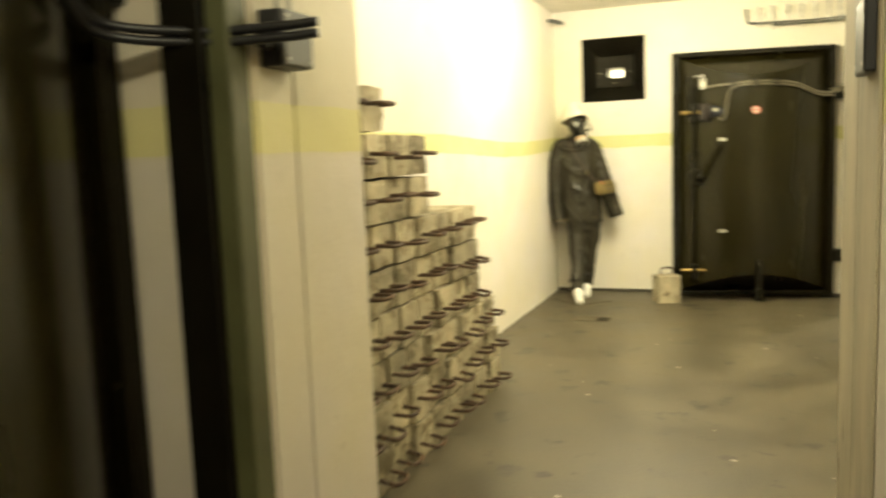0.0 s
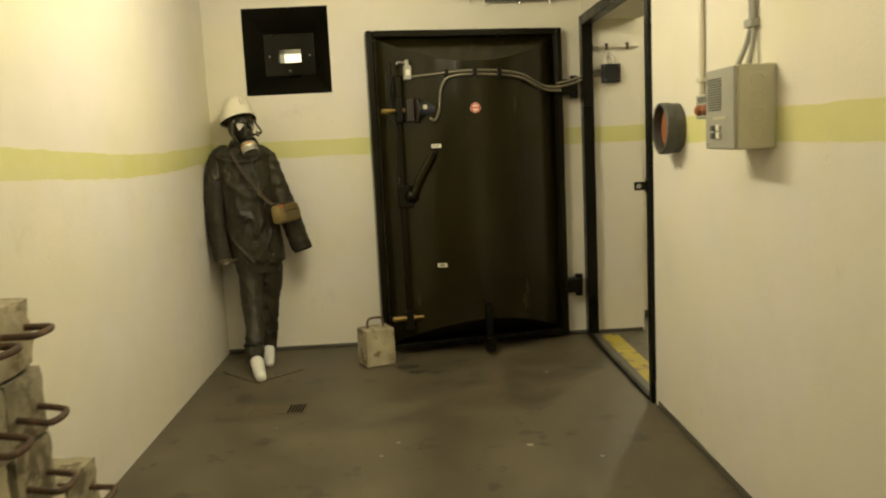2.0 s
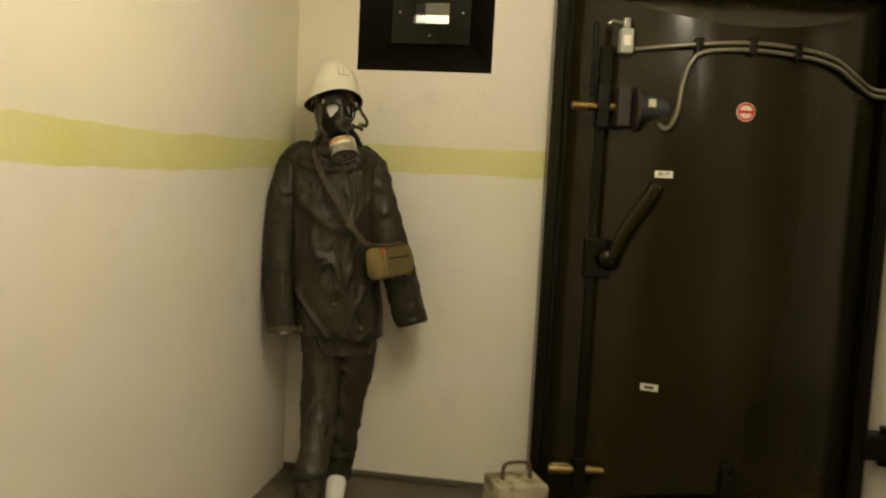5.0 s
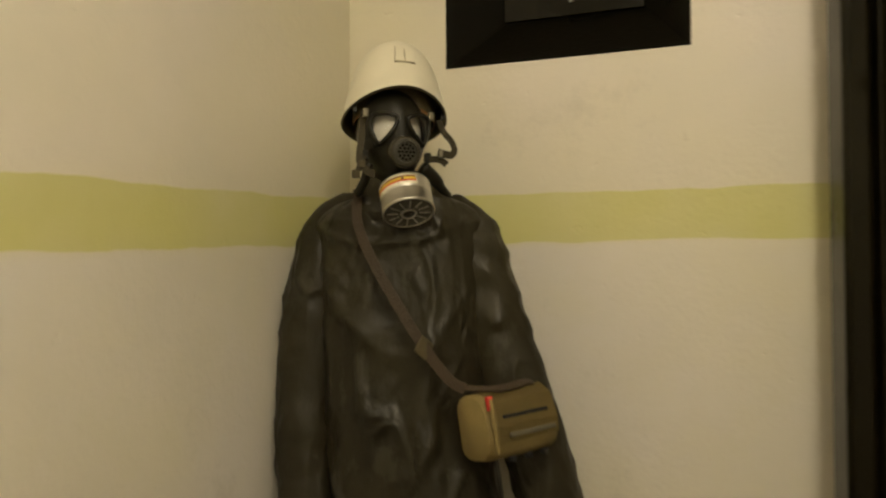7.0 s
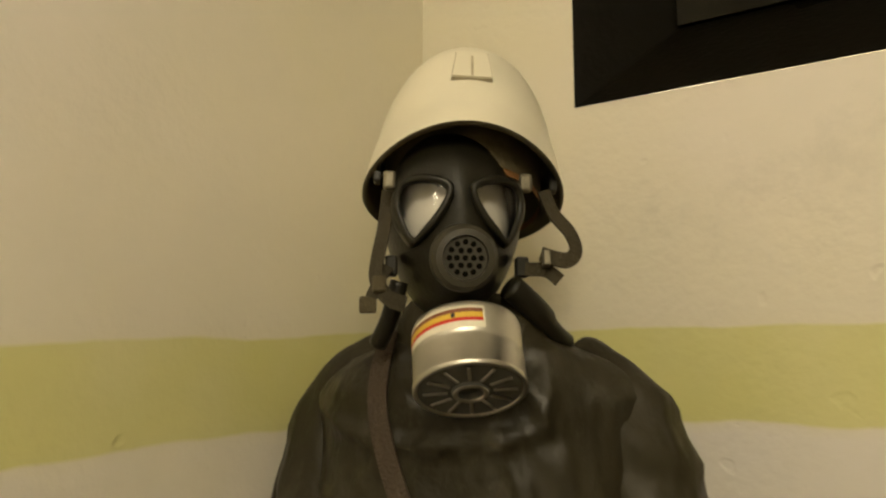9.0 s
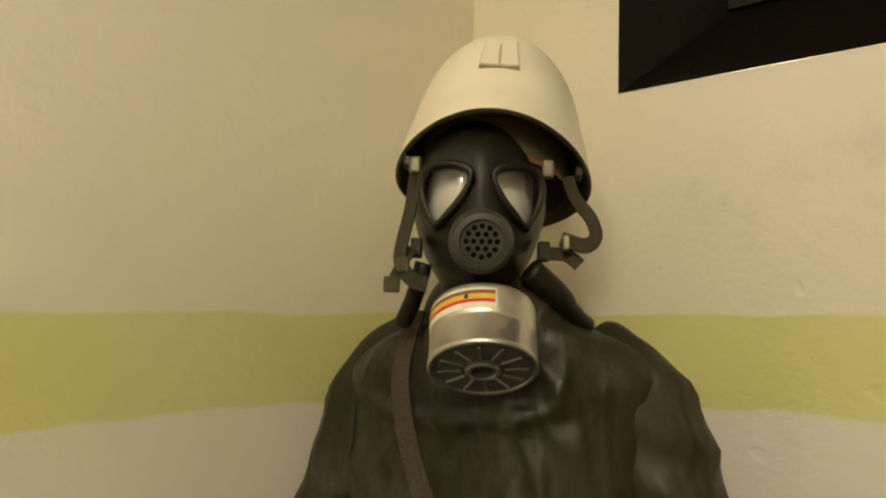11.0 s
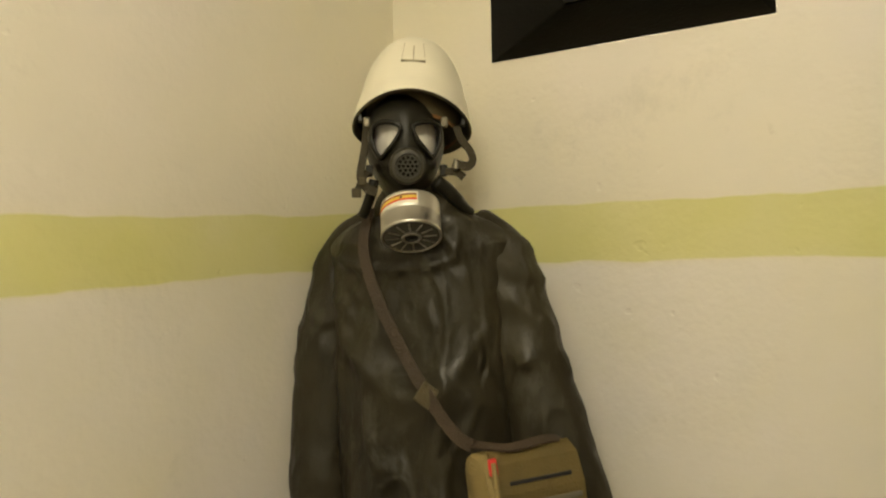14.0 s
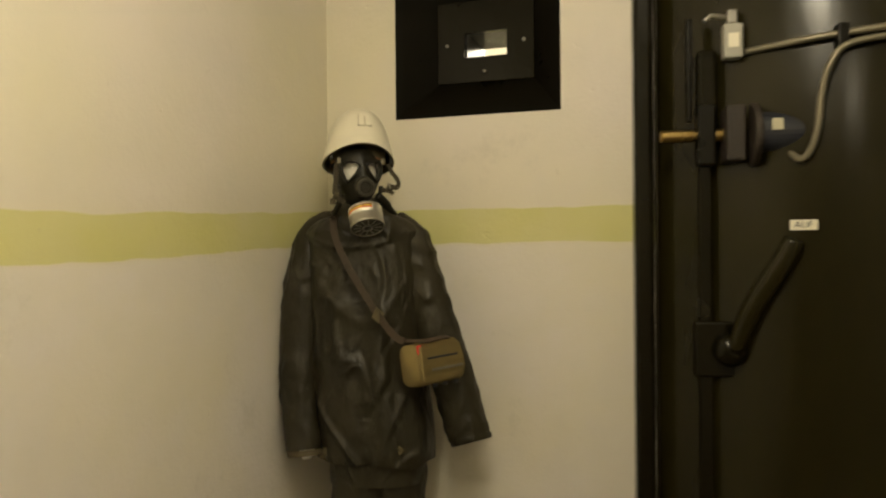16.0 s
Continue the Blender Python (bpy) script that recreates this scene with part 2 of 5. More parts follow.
MANNEQUIN = material("white_glossy_mannequin", (0.80, 0.78, 0.74), 0.25, tint=0.03)
PIPE_WHITE = material("painted_conduit", (0.66, 0.62, 0.50), 0.45, tint=0.08, grain=0.1)
GLASS = bpy.data.materials.new("mask_glass")
GLASS.use_nodes = True
gn = GLASS.node_tree
gn.nodes.remove(gn.nodes["Principled BSDF"])
clear, gloss, both = (gn.nodes.new(k) for k in ("ShaderNodeBsdfTransparent", "ShaderNodeBsdfGlossy", "ShaderNodeMixShader"))
clear.inputs[0].default_value = (0.90, 0.89, 0.85, 1)
gloss.inputs["Roughness"].default_value = 0.06
both.inputs[0].default_value = 0.07
gn.links.new(clear.outputs[0], both.inputs[1])
gn.links.new(gloss.outputs[0], both.inputs[2])
gn.links.new(both.outputs[0], gn.nodes["Material Output"].inputs[0])


# ---------------------------------------------------------------- mesh helpers
def finish(bm, smooth=False):
    bmesh.ops.recalc_face_normals(bm, faces=bm.faces)
    for f in bm.faces:
        f.smooth = smooth
    return bm


def link(name, bm, mat, smooth=False):
    finish(bm, smooth)
    me = bpy.data.meshes.new(name)
    bm.to_mesh(me)
    bm.free()
    for m in (mat if isinstance(mat, (list, tuple)) else [mat]):
        me.materials.append(m)
    return new(name, me)


def part(name, bm, mat, parent, label="", smooth=False):
    ob = link(name, bm, mat, smooth)
    ob.parent = parent
    return tagged(ob, label)


def thing(name, m, label, category, group=""):
    ob = new(name)
    ob.empty_display_size = 0.05
    ob.matrix_world = m
    return tagged(ob, label, category, group)


def structure(name, bm, mat, label="", smooth=False):
    return tagged(link(name, bm, mat, smooth), label, kind="structure")


def add_box(bm, a, b, bevel=0.0, segments=2):
    r = bmesh.ops.create_cube(bm, size=1)
    vs = r["verts"]
    for v in vs:
        v.co = Vector([a[k] + (v.co[k] + 0.5) * (b[k] - a[k]) for k in range(3)])
    if bevel:
        es = list({e for v in vs for e in v.link_edges})
        bmesh.ops.bevel(bm, geom=es, offset=bevel, segments=segments, affect="EDGES", profile=0.5)
    return bm


def box(a, b, bevel=0.0, segments=2):
    return add_box(bmesh.new(), a, b, bevel, segments)


def rings(bm, loops, close=True, caps=True):
    """Skin between loops of points."""
    vs = [[bm.verts.new(p) for p in loop] for loop in loops]
    n = len(vs[0])
    for a, b in zip(vs, vs[1:]):
        for k in range(n if close else n - 1):
            bm.faces.new((a[k], a[(k + 1) % n], b[(k + 1) % n], b[k]))
    if caps and close:
        bm.faces.new(vs[0][::-1])
        bm.faces.new(vs[-1])
    return bm


def lathe(profile, m=Matrix(), steps=32, caps=True):
    """Turn (radius, height) pairs round the z axis of m."""
    bm = bmesh.new()
    loops = [[m @ Vector((r * math.cos(2 * math.pi * k / steps), r * math.sin(2 * math.pi * k / steps), h)) for k in range(steps)] for r, h in profile]
    return rings(bm, loops, True, caps)


def frame_of(d):
    d = d.normalized()
    side = d.cross(Vector((0, 0, 1)) if abs(d.z) < 0.9 else Vector((0, 1, 0))).normalized()
    return side, side.cross(d)


def tube(points, radius, steps=10, bm=None, caps=True):
    """Round bar along points; radius may be a list."""
    bm = bm or bmesh.new()
    pts = [Vector(p) for p in points]
    loops = []
    ref = None
    for k, p in enumerate(pts):
        d = pts[min(k + 1, len(pts) - 1)] - pts[max(k - 1, 0)]
        d.normalize()
        if ref is None:
            ref = frame_of(d)[0]
        ref = (ref - d * ref.dot(d)).normalized()
        up = d.cross(ref)
        r = radius[k] if isinstance(radius, (list, tuple)) else radius
        loops.append([p + (ref * math.cos(2 * math.pi * j / steps) + up * math.sin(2 * math.pi * j / steps)) * r for j in range(steps)])
    return rings(bm, loops, True, caps)


def smooth_path(points, n=6):
    """Catmull-Rom points through a few given ones."""
    p = [Vector(q) for q in points]
    out = []
    for k in range(len(p) - 1):
        a, b, c, d = p[max(k - 1, 0)], p[k], p[k + 1], p[min(k + 2, len(p) - 1)]
        for j in range(n):
            t = j / n
            out.append(0.5 * (2 * b + (c - a) * t + (2 * a - 5 * b + 4 * c - d) * t * t + (3 * b - a - 3 * c + d) * t ** 3))
    return out + [p[-1]]


def strap(points, normals, width, thick=0.003):
    """Flat webbing along points; normals point away from what it lies on."""
    bm = bmesh.new()
    pts = [Vector(p) for p in points]
    loops = []
    for k, p in enumerate(pts):
        d = (pts[min(k + 1, len(pts) - 1)] - pts[max(k - 1, 0)]).normalized()
        nrm = Vector(normals[k] if isinstance(normals, list) else normals)
        nrm = (nrm - d * nrm.dot(d)).normalized()
        s = d.cross(nrm) * width / 2
        loops.append([p + s, p + s + nrm * thick, p - s + nrm * thick, p - s])
    return rings(bm, loops)


def text(name, body, size, m, mat, parent=None):
    cu = bpy.data.curves.new(name, "FONT")
    cu.body, cu.size, cu.extrude, cu.align_x, cu.align_y = body, size, 0.0006, "CENTER", "CENTER"
    tmp = new("tmp_text", cu)
    me = bpy.data.meshes.new_from_object(tmp)
    bpy.data.objects.remove(tmp)
    me.materials.append(mat)
    ob = new(name, me)
    if parent:
        ob.parent = parent
        ob.matrix_basis = m
    else:
        ob.matrix_world = m
    return ob


# ---------------------------------------------------------------- the rooms
LX, RX, BY, NY, NY0, TOP = -0.832, 1.665, 7.80, 2.39, 1.85, 2.55
DL, DR, DH = -0.115, 1.06, 2.12          # first doorway
OY0, OY1, OH, RT = 6.29, 7.80, 2.12, 0.38  # doorway in the wall on x = RX

structure("floor", box((-1.6, -1.6, -0.15), (4.6, 11.0, 0.0)), FLOOR, "worn grey-brown painted concrete floor with stains")
structure("ceiling", box((-1.6, -1.6, TOP), (4.6, 11.0, TOP + 0.2)), CEIL, "cream painted flat concrete ceiling")
structure("wall_west", box((LX - 0.3, NY, 0), (LX, BY + 0.35, TOP)), WALL_WEST, "cream limewashed wall with a pale green painted stripe")

PX0, PX1, PZ0, PZ1 = -0.573, -0.012, 1.73, 2.29
bm = bmesh.new()
add_box(bm, (LX, BY, 0), (PX0, BY + 0.35, TOP))
add_box(bm, (PX0, BY, 0), (PX1, BY + 0.35, PZ0))
add_box(bm, (PX0, BY, PZ1), (PX1, BY + 0.35, TOP))
add_box(bm, (PX1, BY, 0), (RX + RT + 0.01, BY + 0.35, TOP))
structure("wall_north", bm, WALL, "cream limewashed wall with a pale green painted stripe")

bm = bmesh.new()
add_box(bm, (RX, NY, 0), (RX + RT, OY0, TOP))
add_box(bm, (RX, OY0, OH), (RX + RT, OY1, TOP))
structure("wall_east", bm, WALL, "cream limewashed wall pierced by a doorway with a steel frame")

bm = bmesh.new()
add_box(bm, (-1.3, NY0, 0), (DL, NY, TOP))
add_box(bm, (DL, NY0, DH), (DR, NY, TOP))
add_box(bm, (DR, NY0, 0), (2.6, NY, TOP))
structure("wall_south", bm, JAMB, "thick scuffed cream painted concrete wall with a doorway")


def reveal_boards(x, side, cuts, name, mat=None):
    """Rough shuttering boards' prints on a doorway's reveal: proud vertical slabs with grooves between."""
    for a, b in zip(cuts, cuts[1:]):
        bm = box((min(x, x + side * 0.006), a + 0.004, 0.002), (max(x, x + side * 0.006), b - 0.004, DH - 0.002), 0.002, 1)
        ob = tagged(link(name, bm, mat or JAMB), "rough worn cream board-marked concrete strip")
        ob.parent = bpy.data.objects["wall_south"]


reveal_boards(DL, 1, (1.90, 2.055, 2.39), "panel")
reveal_boards(DR, -1, (1.86, 2.13, 2.385), "panel", ROUGH_JAMB)

# rooms beyond and behind, plain
bm = bmesh.new()
add_box(bm, (-1.3, -1.6, 0), (-1.0, NY0, TOP))
add_box(bm, (2.3, -1.6, 0), (2.6, NY0, TOP))
add_box(bm, (-1.0, -1.6, 0), (2.3, -1.3, TOP))
structure("wall_entrance", bm, JAMB, "scuffed cream walls of the entrance passage")
bm = bmesh.new()
add_box(bm, (RX + RT, 5.0, 0), (4.2, 5.3, TOP))
add_box(bm, (4.0, 5.3, 0), (4.3, 10.6, TOP))
add_box(bm, (RX + RT, 8.20, 0), (2.235, 8.42, TOP))
add_box(bm, (2.235, 8.20, 2.0), (3.35, 8.42, TOP))
add_box(bm, (3.35, 8.20, 0), (4.0, 8.42, TOP))
add_box(bm, (1.9, 10.25, 0), (4.0, 10.55, TOP))
add_box(bm, (1.75, 8.42, 0), (2.05, 10.55, TOP))
structure("wall_passage", bm, WALL, "cream walls of the passage and room beyond the doorway")
# closed box added behind the port, for the lamp that brightens its opening
bm = bmesh.new()
add_box(bm, (-1.14, 10.0, 0), (1.75, 10.3, TOP))
add_box(bm, (-1.14, BY + 0.35, 0), (LX, 10.0, TOP))
add_box(bm, (1.45, BY + 0.35, 0), (1.75, 10.0, TOP))
structure("wall_spy_room", bm, WALL, "pale walls of the closed box added behind the spy port")

structure("baseboard", box((LX + 0.001, BY - 0.008, 0.001), (RX - 0.002, BY + 0.001, 0.026), 0.003, 1), SKIRT, "dark grey painted skirting strip")
structure("baseboard_2", box((RX + 0.06, BY - 0.006, 0.001), (RX + RT - 0.002, BY + 0.001, 0.02), 0.002, 1), SKIRT, "dark grey painted skirting strip")
structure("baseboard_3", box((RX + RT + 0.012, 8.192, 0.001), (2.235, 8.199, 0.05), 0.002, 1), SKIRT, "dark grey painted skirting strip")
structure("baseboard_4", box((RX - 0.006, 2.6, 0.001), (RX + 0.001, OY0 - 0.08, 0.03), 0.002, 1), SKIRT, "thin grey floor paint edge on the wall")

# steel frame of the side doorway
bm = bmesh.new()
fx0, fx1 = RX - 0.022, RX + 0.05
add_box(bm, (fx0, OY0 - 0.03, 0), (fx1, OY0 + 0.022, OH + 0.03), 0.004, 1)
add_box(bm, (fx0, OY1 - 0.085, 0), (fx1, OY1 - 0.002, OH + 0.03), 0.004, 1)
add_box(bm, (fx0, OY0 + 0.022, OH - 0.035), (fx1, OY1 - 0.085, OH + 0.03), 0.004, 1)
add_box(bm, (fx0 - 0.004, OY0 + 0.022, 0), (RX + 0.002, OY1 - 0.085, 0.022), 0.003, 1)
side_frame = structure("door_frame_1", bm, BLACK_STEEL, "dark olive painted steel frame of the side doorway")
structure("threshold", box((RX + 0.002, OY0 + 0.024, 0.0005), (RX + 0.05, OY1 - 0.087, 0.016), 0.003, 1), SKIRT, "grey steel threshold")
bm = bmesh.new()
add_box(bm, (fx0 - 0.012, OY0 - 0.034, 1.07), (fx0 + 0.02, OY0 - 0.002, 1.142), 0.004)
part("latch_plate", bm, BLACK_STEEL, side_frame)
bm = box((RX - 0.092, OY0 - 0.022, 1.085), (RX - 0.018, OY0 - 0.008, 1.127), 0.006)
part("latch_tongue", bm, BLACK_STEEL, side_frame)
bm = lathe([(0.012, -0.012), (0.012, 0.012)], pose(RX - 0.072, OY0 - 0.016, 1.106, 90, 0, 0), 16)
part("latch_hole", bm, STEEL, side_frame)
structure("floor_marking", box((RX + 0.054, OY0 + 0.1, 0.0005), (RX + 0.175, OY1 - 0.09, 0.004)), YELLOW, "worn yellow painted warning strip on the floor")

# steel frame of the first doorway
bm = bmesh.new()
add_box(bm, (DL - 0.05, NY0 - 0.03, 0), (DL + 0.003, NY0 + 0.04, DH), 0.004, 1)
add_box(bm, (DL - 0.05, NY0 - 0.03, DH), (DR + 0.05, NY0 + 0.03, DH + 0.06), 0.004, 1)
first_frame = structure("door_frame_2", bm, FRAME_GREEN, "olive green painted steel door frame")
part("seal_strip", box((DL - 0.155, NY0 - 0.045, 0), (DL - 0.052, NY0 + 0.001, DH + 0.05), 0.004, 1), BLACK_STEEL, first_frame, "black steel sealing rail")


# ---------------------------------------------------------------- blast doors
DOOR_W, DOOR_H, SAG = 1.286, 2.045, 0.27


def skin_v(u):
    """How far the bulging skin stands out of the rim at u across the leaf."""
    a, c = 0.585, 0.645
    s = (u - c) / a
    return max(0.0, SAG * (1 - s * s)) if abs(s) < 1 else 0.0


def blast_door(m, label):
    """Leaf with its free edge at u = 0, hinges at u = DOOR_W; the skin bulges towards -y, z up."""
    door = thing("blast_door", m, label, "steel door")
    W, H = DOOR_W, DOOR_H
    rim = bmesh.new()
    t = 0.046
    add_box(rim, (0, -0.045, 0), (t, 0.05, H), 0.01)
    add_box(rim, (W - t, -0.045, 0), (W, 0.05, H), 0.01)
    add_box(rim, (t, -0.045, H - t), (W - t, 0.05, H), 0.01)
    add_box(rim, (t, -0.045, 0), (W - t, 0.05, 0.045), 0.01)
    part("rim", rim, OLIVE_RIM, door, "thick dark olive steel rim")
    lip = bmesh.new()
    for a, b in (((0.052, -0.050, 0.05), (0.062, 0.0, H - 0.05)), ((W - 0.062, -0.050, 0.05), (W - 0.052, 0.0, H - 0.05))):
        add_box(lip, a, b, 0.004)
    part("inner_lip", lip, OLIVE_RIM, door)
    part("back_plate", box((0.05, 0.02, 0.04), (W - 0.05, 0.045, H - 0.05)), BLACK_STEEL, door)
    us = [0.058 + (W - 0.116) * k / 40 for k in range(41)]
    ztop = lambda u: H - 0.046 - 0.175 * skin_v(u) / SAG
    zbot = lambda u: 0.045 + 0.165 * skin_v(u) / SAG
    skin = bmesh.new()
    rings(skin, [[(u, -skin_v(u), zbot(u) + (ztop(u) - zbot(u)) * j / 12) for u in us] for j in range(13)], close=False, caps=False)
    part("skin", skin, OLIVE, door, "glossy dark olive bulging steel skin", smooth=True)
    # the bottom slope faces down: its shade is put in as a darker material
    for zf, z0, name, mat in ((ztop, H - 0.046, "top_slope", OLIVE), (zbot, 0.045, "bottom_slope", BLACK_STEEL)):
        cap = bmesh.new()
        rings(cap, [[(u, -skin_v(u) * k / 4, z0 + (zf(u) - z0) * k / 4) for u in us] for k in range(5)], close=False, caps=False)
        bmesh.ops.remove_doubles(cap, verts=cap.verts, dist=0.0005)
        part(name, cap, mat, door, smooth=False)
    for z in (0.33, 1.66):
        h = bmesh.new()
        add_box(h, (W - 0.02, -0.055, z - 0.05), (W + 0.085, 0.03, z + 0.05), 0.012)
        hinge = part("hinge", h, BLACK_STEEL, door)
        part("hinge_pin", lathe([(0.024, -0.075), (0.026, -0.07), (0.026, 0.07), (0.024, 0.075)], pose(W + 0.085, -0.02, z), 18), BLACK_STEEL, hinge)
    return door


def door_fittings(door):
    """Bolt rod, lever, motor lock, limit switch, cables and labels on the leaf."""
    ru = 0.165
    rv = -0.115
    part("bolt_rod", box((ru - 0.016, rv - 0.012, 0.27), (ru + 0.016, rv + 0.012, 1.60), 0.004), OLIVE_RIM, door)
    part("rod_head", box((ru - 0.02, rv - 0.03, 1.60), (ru + 0.03, rv + 0.012, 1.76), 0.012), OLIVE_RIM, door, "worn grey rod head plate")
    part("striker", box((ru - 0.045, rv - 0.025, 1.58), (ru - 0.03, rv + 0.0, 1.84), 0.005), BLACK_STEEL, door)
    for z in (1.545, 0.235):
        b = part("bolt", lathe([(0.013, -0.10), (0.016, -0.095), (0.016, -0.02), (0.013, -0.018), (0.013, 0.0), (0.017, 0.002), (0.017, 0.05), (0.013, 0.052), (0.013, 0.10)], pose(ru - 0.01, rv - 0.025, z, 0, 90, 0), 18), BRASS, door, "polished brass bolt")
        part("bolt_guide", box((ru - 0.022, rv - 0.05, z - 0.075), (ru + 0.022, rv + 0.01, z + 0.075 if z > 1 else z + 0.05), 0.006), BLACK_STEEL, door)
    # lever
    part("lever_bracket", box((ru - 0.03, rv - 0.02, 0.94), (ru + 0.115, rv + 0.01, 1.08), 0.006), OLIVE_RIM, door)
    part("pivot", lathe([(0.04, 0), (0.04, 0.025), (0.03, 0.04), (0.012, 0.045)], pose(ru + 0.055, rv - 0.02, 1.01, 90, 0, 0), 28), OLIVE_RIM, door, smooth=True)
    lev = bmesh.new()
    p = smooth_path([(ru + 0.06, rv - 0.05, 1.01), (ru + 0.10, rv - 0.07, 1.12), (ru + 0.165, rv - 0.100, 1.235), (ru + 0.185, rv - 0.112, 1.285)], 5)
    tube(p, [0.020 + 0.008 * math.sin(k / len(p) * 3) for k in range(len(p))], 12, lev)
    part("lever", lev, OLIVE, door, smooth=True)
    # motor lock
    part("motor_block", box((ru + 0.04, rv - 0.09, 1.475), (ru + 0.085, rv + 0.02, 1.61), 0.006), DULL_RUST, door, "rust-brown bolted bearing block")
    part("motor_flange", lathe([(0.075, 0), (0.078, 0.004), (0.078, 0.012), (0.075, 0.016)], pose(ru + 0.10, rv - 0.05, 1.54, 0, 90, 0), 28), DULL_RUST, door)
    motor = part("motor", lathe([(0.045, 0), (0.05, 0.006), (0.05, 0.098), (0.047, 0.105), (0.02, 0.108)], pose(ru + 0.116, rv - 0.05, 1.545, 0, 90, 0), 28), MOTOR, door, "dark blue-grey lock motor")
    part("motor_label", box((ru + 0.14, rv - 0.106, 1.545), (ru + 0.165, rv - 0.100, 1.572)), LIGHT_BOX, motor)
    # limit switch
    sw = part("limit_switch", box((ru + 0.04, rv - 0.06, 1.73), (ru + 0.085, rv - 0.02, 1.815), 0.004), GREY_BOX, door, "small grey metal limit switch")
    part("switch_head", box((ru + 0.05, rv - 0.055, 1.816), (ru + 0.072, rv - 0.025, 1.85), 0.003), STEEL, sw)
    part("switch_arm", tube([(ru + 0.05, rv - 0.045, 1.833), (ru + 0.01, rv - 0.045, 1.838), (ru - 0.005, rv - 0.045, 1.825)], 0.006), STEEL, sw)
    part("switch_label", box((ru + 0.05, rv - 0.0625, 1.755), (ru + 0.075, rv - 0.060, 1.79)), WHITE_LABEL, sw)
    part("switch_bracket", box((ru + 0.06, rv - 0.018, 1.76), (ru + 0.13, rv + 0.0, 1.80)), OLIVE_RIM, door)
    # cables: two armoured hoses over the bulge to the hinge side
    over = [(ru + 0.085, rv - 0.04, 1.745)] + [(u, -skin_v(u) - 0.018, z) for u, z in ((0.42, 1.755), (0.62, 1.765), (0.82, 1.755), (0.95, 1.735), (1.06, 1.69), (1.16, 1.665))] + [(1.25, -0.10, 1.66)]
    part("cable", tube(smooth_path(over, 6), 0.0085), DARK_STEEL, door, "grey armoured cable", smooth=True)
    lower = [(0.345, -0.175, 1.51), (0.362, -0.215, 1.475), (0.382, -0.235, 1.485), (0.398, -0.248, 1.54), (0.406, -0.252, 1.62), (0.424, -0.262, 1.69), (0.47, -0.272, 1.732)] + [(u, -skin_v(u) - 0.018, z) for u, z in ((0.62, 1.742), (0.82, 1.732), (0.95, 1.712), (1.06, 1.668), (1.16, 1.643))] + [(1.25, -0.10, 1.637)]
    part("cable", tube(smooth_path(lower, 6), 0.0085), DARK_STEEL, door, "grey armoured cable", smooth=True)
    for u, z in ((0.45, 1.748), (0.62, 1.754), (0.78, 1.748)):
        part("cable_clip", box((u - 0.012, -skin_v(u) - 0.032, z - 0.03), (u + 0.012, -skin_v(u) + 0.01, z + 0.03), 0.003), BLACK_STEEL, door)
    # small labels
    for u, z, word in ((0.375, 1.318, "AUF"), (0.378, 0.57, "")):
        v = -skin_v(u)
        slope = math.degrees(math.atan((skin_v(u + 0.01) - skin_v(u - 0.01)) / 0.02))
        lab = part("label", box((-0.03, -0.003, -0.012), (0.03, 0.001, 0.012)), WHITE_LABEL, door, "white plate lettered in black")
        lab.matrix_basis = pose(u, v - 0.004, z, 0, 0, -slope)
        if word:
            text("lettering", word, 0.022, pose(0, -0.0038, 0, 90, 0, 0), INK, lab)
        else:
            part("print_bar", box((-0.016, -0.0038, -0.005), (0.016, -0.003, 0.005)), INK, lab)
    lab = part("label", box((-0.028, -0.003, -0.010), (0.028, 0.001, 0.010)), WHITE_LABEL, door, "white plate")
    lab.matrix_basis = pose(ru - 0.065, rv + 0.005, 0.235)
    u, z = 0.622, 1.54
    dot = part("round_sticker", lathe([(0.032, 0), (0.032, 0.003)], pose(u, -skin_v(u) + 0.001, z, 90, 0, 0), 28), WHITE_LABEL, door, "round white and red sticker")
    part("sticker_ring", lathe([(0.030, 0.0031), (0.030, 0.0036), (0.022, 0.0036), (0.022, 0.0031)], pose(u, -skin_v(u) + 0.001, z, 90, 0, 0), 28, caps=False), RED, dot)
    part("sticker_bar", box((u - 0.024, -skin_v(u) - 0.0036, z - 0.005), (u + 0.024, -skin_v(u) - 0.0026, z + 0.005)), RED, dot)
    # door stay at the foot
    u = 0.65
    st = part("door_stay", box((u - 0.022, -skin_v(u) - 0.035, 0.10), (u + 0.022, -skin_v(u) + 0.01, 0.29), 0.006), BLACK_STEEL, door, "black steel floor stay")
    part("stay_pin", lathe([(0.018, 0.29), (0.02, 0.293), (0.02, 0.325), (0.014, 0.33)], pose(u, -skin_v(u) - 0.012, 0), 16), BLACK_STEEL, st)
    part("stay_foot", box((u - 0.03, -skin_v(u) - 0.05, 0.0), (u + 0.03, -skin_v(u) + 0.012, 0.10), 0.008), BLACK_STEEL, st)
    part("smoke_patch", box((0.10, -0.003, H_PATCH), (0.25, 0.0, H_PATCH + 0.045), 0.001, 1), OLIVE_RIM, door)


